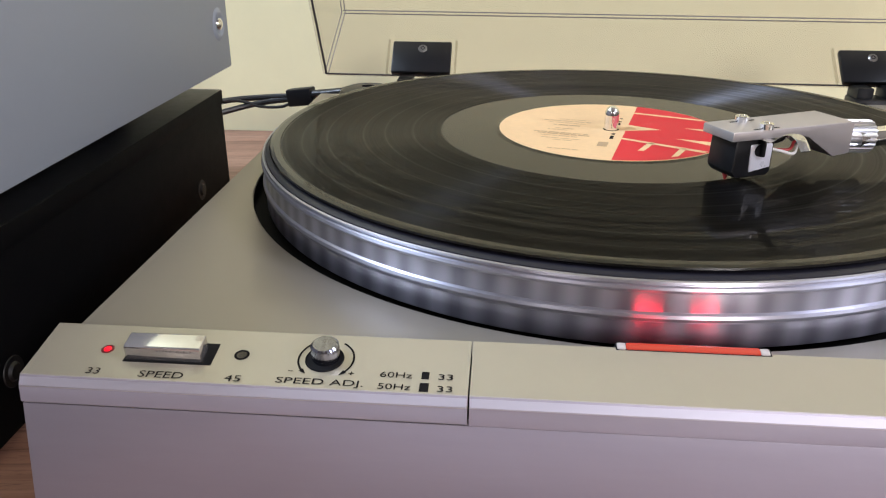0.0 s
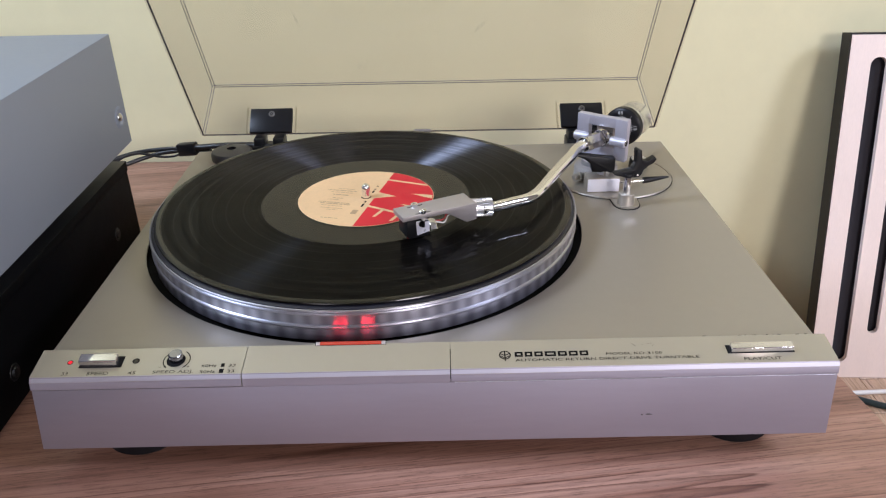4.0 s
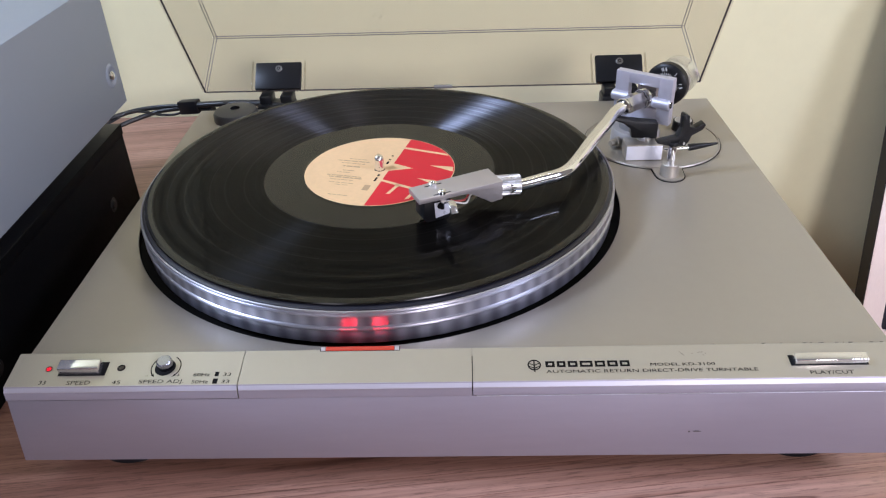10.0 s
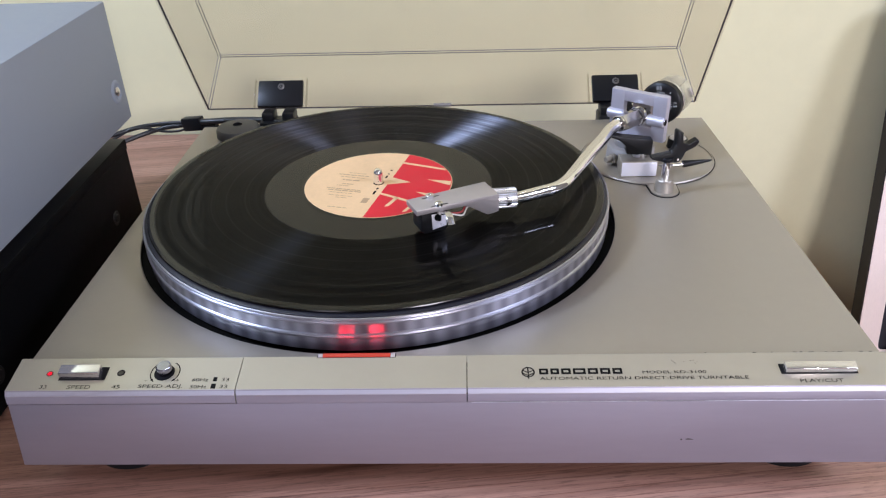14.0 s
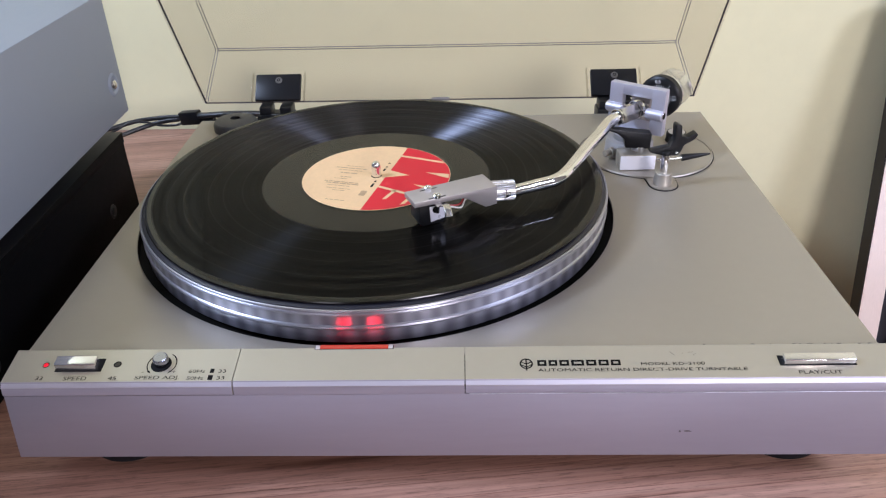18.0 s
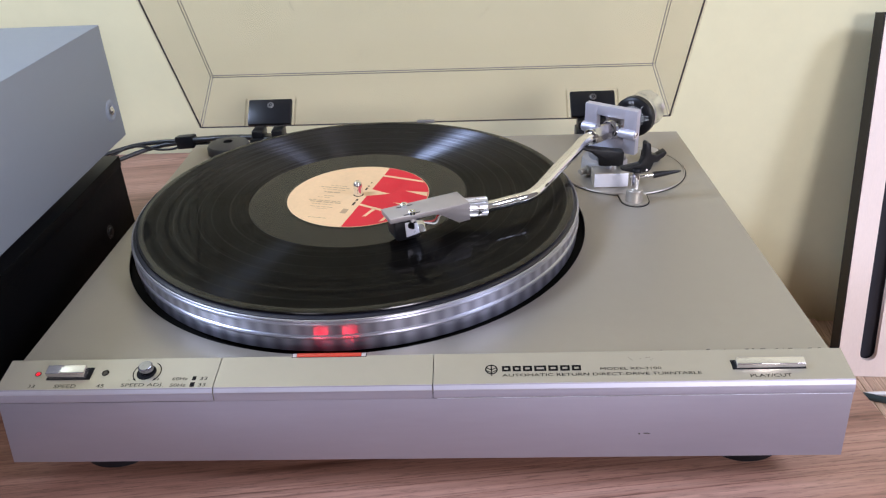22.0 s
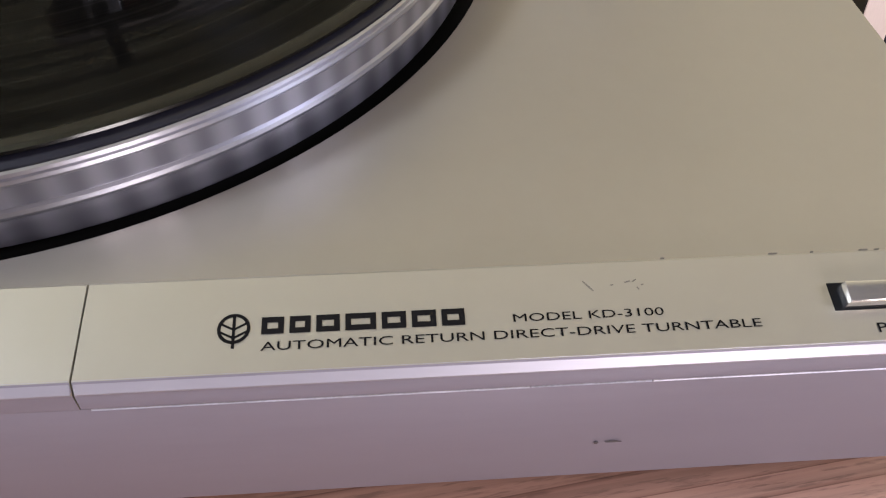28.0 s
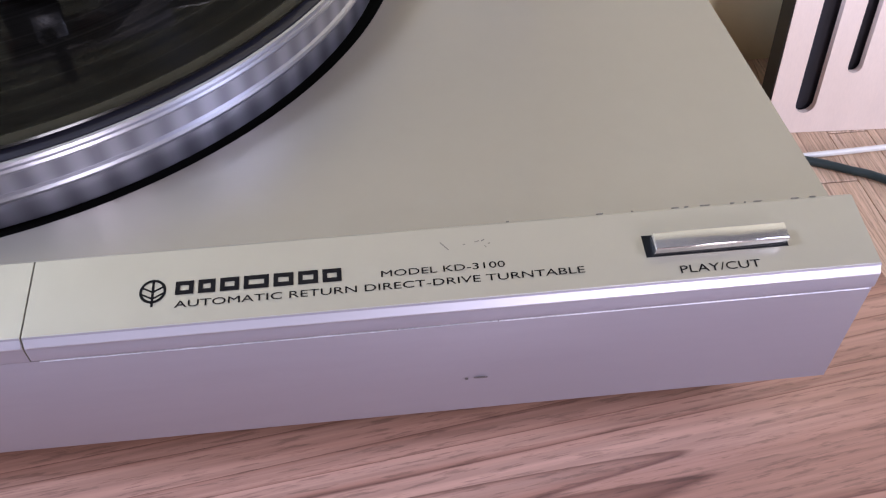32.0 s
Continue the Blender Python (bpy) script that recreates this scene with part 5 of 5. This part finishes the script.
part("adaptor_bore", lathe([(0, 0.0070), (0.0041, 0.0070), (0.0041, 0.0093)], 28), MATBLACK, puck, at=(-0.1950, 0.3105, DECK))

# ---------------- grey amplifier on a black component ----------------
def askew(b):
    """The stacked cases stand slightly turned, their right sides nearer the turntable in front."""
    for v in b.verts:
        v.co.x += 0.021 * (0.2765 - v.co.y)
    return b


black = thing("black_component", (-0.48, 0.1, TOP), "black metal hi-fi component under the grey amplifier", "hi-fi component")
part("case", askew(box(-0.700, -0.2795, -0.120, 0.2765, TOP + 0.0065, 0.1115, 0.0012)), BLACKCASE, black)
part("top_cover", askew(box(-0.699, -0.2786, -0.118, 0.2757, 0.1116, 0.1128, 0.0005)), BLACKSHEET, black, "black top cover with a folded edge")
part("side_fold", askew(box(-0.2797, -0.2784, -0.118, 0.2755, 0.1040, 0.1127, 0.0005)), BLACKCASE, black)
for x in (-0.66, -0.31):
    for y in (-0.085, 0.21):
        part("foot", cyl(0.016, TOP, TOP + 0.0070, 32, 0.001), RUBBER, black, "", at=(0, 0, 0)).location += Vector((x, y, 0))
for y, z in ((0.038, 0.0625), (0.2275, 0.065)):
    x = -0.2794 + 0.021 * (0.2765 - y)
    part("side_screw", along(lathe([(0, 0.0016), (0.0028, 0.0014), (0.0036, 0.0004), (0.0036, 0)], 24), (x, y, z), (1, 0, 0)), BLACKSHEET, black, "black case screw")
    part("screw_washer", along(lathe([(0.0036, 0.0004), (0.0056, 0.0004), (0.0058, 0)], 24), (x, y, z), (1, 0, 0)), BLACKSHEET, black)

grey_amp = thing("amplifier", (-0.48, 0.14, 0.1128), "blue-grey painted metal amplifier standing on a black component", "amplifier")


def amp_case():
    b = askew(box(-0.700, -0.2783, -0.110, 0.2988, 0.1228, 0.2172))
    bmesh.ops.bevel(b, geom=[e for e in b.edges], offset=0.0012, segments=2, profile=0.5, affect="EDGES")
    return b


part("case", amp_case(), GREYCASE, grey_amp)
for x in (-0.66, -0.33):
    for y in (-0.07, 0.235):
        part("foot", lathe([(0, 0.1128), (0.012, 0.1128), (0.012, 0.1232), (0, 0.1232)], 28), RUBBER, grey_amp, at=(x, y, 0))
part("screw_dimple", along(lathe([(0, -0.0006), (0.0036, -0.0006), (0.0060, 0.0010), (0.0074, 0.0012), (0.0092, 0.0003), (0.0098, -0.0002)], 40), (-0.2784, 0.2815, 0.1502), (1, 0.021, 0)), GREYCASE, grey_amp, "pressed dimple")
part("case_screw", along(lathe([(0, 0.0022), (0.0018, 0.0020), (0.0034, 0.0010), (0.0037, 0.0002)], 28), (-0.2782, 0.2815, 0.1504), (1, 0.021, 0)), CHROME, grey_amp, "chrome case screw")

# ---------------- signal cable ----------------
cable = thing("signal_cable", (-0.25, 0.366, 0.09), "black twin signal cable running from the turntable to the amplifier", "cable")
CABLE = plain("black_cable", (0.012, 0.012, 0.013), 0.4, vary=0.1, scale=200)
part("cable_trunk", tube([(-0.1500, 0.3300, 0.1000), (-0.1750, 0.3380, 0.1020), (-0.2080, 0.3500, 0.0985), (-0.2380, 0.3600, 0.0938), (-0.2480, 0.3640, 0.0922)], 0.0034, 14, 8, True, 0.8), CABLE, cable)
part("cable_clamp", along(box(-0.0042, 0.0042, -0.0062, 0.0062, 0.0, 0.0210, 0.0012), (-0.2440, 0.3625, 0.0915), (-0.93, 0.32, -0.16)), BLACK, cable, "black cable clamp")
for pts, r in (([(-0.2620, 0.3690, 0.0895), (-0.2850, 0.3740, 0.0870), (-0.3100, 0.3700, 0.0850), (-0.3400, 0.3480, 0.0830), (-0.3850, 0.3000, 0.0900)], 0.0021),
               ([(-0.2620, 0.3690, 0.0875), (-0.2850, 0.3720, 0.0835), (-0.3050, 0.3660, 0.0795), (-0.3300, 0.3500, 0.0745), (-0.3800, 0.3000, 0.0700)], 0.0021),
               ([(-0.2600, 0.3680, 0.0860), (-0.2700, 0.3690, 0.0815), (-0.2860, 0.3700, 0.0810), (-0.2980, 0.3690, 0.0845), (-0.3130, 0.3660, 0.0855), (-0.3280, 0.3560, 0.0800), (-0.3650, 0.3100, 0.0760)], 0.0011),
               ([(-0.2450, 0.3630, 0.0880), (-0.2350, 0.3600, 0.0890), (-0.2290, 0.3570, 0.0905)], 0.0024)):
    part("cable_strand", tube(pts, r, 10, 8), CABLE, cable)

# ---------------- slotted board standing on the floor ----------------
pb = thing("slotted_panel", (0.50, 0.30, FLOOR), "pale birch-faced black panel with long rounded slots, leaning back", "acoustic panel")
PM = pose(0.4160, 0.3631, FLOOR + 0.0003, -11.72, 0, -2.97)
PW, PH = 0.335, 0.3823


def slot_outline(x, z0, z1, w):
    pts = [(x + w / 2 * math.cos(radians(a)), z1 - w / 2 + w / 2 * math.sin(radians(a))) for a in range(0, 181, 15)]
    return pts + [(x + w / 2 * math.cos(radians(a)), z0 + w / 2 + w / 2 * math.sin(radians(a))) for a in range(180, 361, 15)]


SLOTS = ((0.0311, 0.0191, 0.3600, 0.0176), (0.0643, 0.0549, 0.3240, 0.0124))


def board_face():
    """Front board with the slots cut right through."""
    b = bmesh.new()
    t = 0.006
    cuts = [0.0, SLOTS[0][0] - 0.02, (SLOTS[0][0] + SLOTS[1][0]) / 2, SLOTS[1][0] + 0.02, PW]
    for i in range(4):
        x0, x1 = cuts[i], cuts[i + 1]
        inside = [s for s in SLOTS if x0 < s[0] < x1]
        if not inside:
            join(b, box(x0, x1, 0, t, 0, PH))
            continue
        ring = slot_outline(*inside[0])
        xc = inside[0][0]
        n = len(ring)
        h = n // 2
        for y, flip in ((0, False), (t, True)):
            rv = [b.verts.new((x, y, z)) for x, z in ring]
            c = [b.verts.new((x, y, z)) for x, z in ((x1, 0), (x1, PH), (x0, PH), (x0, 0))]
            faces = [[rv[0], c[0], c[1]] , [c[1], c[2]] + rv[h - 1::-1][0:h], [rv[h], rv[h - 1], c[2], c[3]], [c[3], c[0], rv[0]] + rv[:h - 1:-1]]
            for f in faces:
                k = []
                for v in f:
                    if v not in k:
                        k.append(v)
                b.faces.new(k[::-1] if flip else k)
        for (xa, za), (xb, zb) in zip(ring, ring[1:] + ring[:1]):
            b.faces.new([b.verts.new(p) for p in ((xa, 0, za), (xb, 0, zb), (xb, t, zb), (xa, t, za))])
    for q in (((0, 0, 0), (0, t, 0), (0, t, PH), (0, 0, PH)), ((0, 0, PH), (0, t, PH), (PW, t, PH), (PW, 0, PH))):
        b.faces.new([b.verts.new(p) for p in q])
    bmesh.ops.remove_doubles(b, verts=b.verts, dist=1e-6)
    return moved(b, PM)


part("front_board", board_face(), BIRCH, pb, "pale birch front board", smooth=20)
part("slot_lining", moved(box(0.004, PW - 0.004, 0.0095, 0.0110, 0.004, PH - 0.004), PM), SLOTDARK, pb, "dark cloth behind the slots")
STAIN = plain("dark_brown_black_stain", (0.012, 0.010, 0.009), 0.5, vary=0.1, scale=40, spec=0.3)
part("side_edge", moved(box(-0.0012, 0.0000, 0.0008, 0.021, 0.0, PH + 0.0022), PM), STAIN, pb, "black stained case edge")
part("top_edge", moved(box(0.0001, PW, 0.0008, 0.021, PH + 0.0002, PH + 0.0021), PM), STAIN, pb, "black stained case edge")
part("back_board", moved(box(0.0001, PW, 0.0198, 0.021, 0.0, PH), PM), STAIN, pb, "black stained back board")

# ---------------- floor: parquet strips, loose cable and white trunking ----------------
rng = random.Random(3)
me0 = None
for i in range(14):
    for j in range(5):
        w, l = 0.0348, 0.118
        x = 0.262 + 0.0352 * i
        y = -0.12 + 0.1195 * j + (0.06 if i % 2 else 0)
        if y > BACK - 0.1185:
            continue
        if me0 is None:
            bb = box(-w / 2, w / 2, 0, l, -0.008, 0.0, 0.0004, 1)
            me0 = bpy.data.meshes.new("parquet_strip")
            bb.to_mesh(me0)
            bb.free()
            me0.materials.append(FLOORWOOD)
        ob = new("parquet_strip", me0)
        ob.parent = floor
        ob.location = (x + w / 2, y, FLOOR)
fc = thing("floor_cable", (0.46, 0.312, FLOOR), "dark green-black round cable lying on the parquet floor", "cable")
part("cable", tube([(0.330, 0.352, FLOOR + 0.0036), (0.395, 0.338, FLOOR + 0.0036), (0.4450, 0.3190, FLOOR + 0.0036), (0.4680, 0.3070, FLOOR + 0.0036), (0.4900, 0.2945, FLOOR + 0.0036), (0.535, 0.255, FLOOR + 0.0036), (0.600, 0.205, FLOOR + 0.0036)], 0.0036, 12, 8), plain("dark_green_cable", (0.012, 0.028, 0.032), 0.4), fc)
wt = thing("white_cable", (0.48, 0.331, FLOOR), "thin white cable lying on the floor before the panel", "cable")
part("cable", tube([(0.330, 0.327, FLOOR + 0.0026), (0.420, 0.3285, FLOOR + 0.0026), (0.480, 0.3305, FLOOR + 0.0026), (0.570, 0.334, FLOOR + 0.0026), (0.700, 0.338, FLOOR + 0.0026)], 0.0026, 10, 8), WHITE, wt)
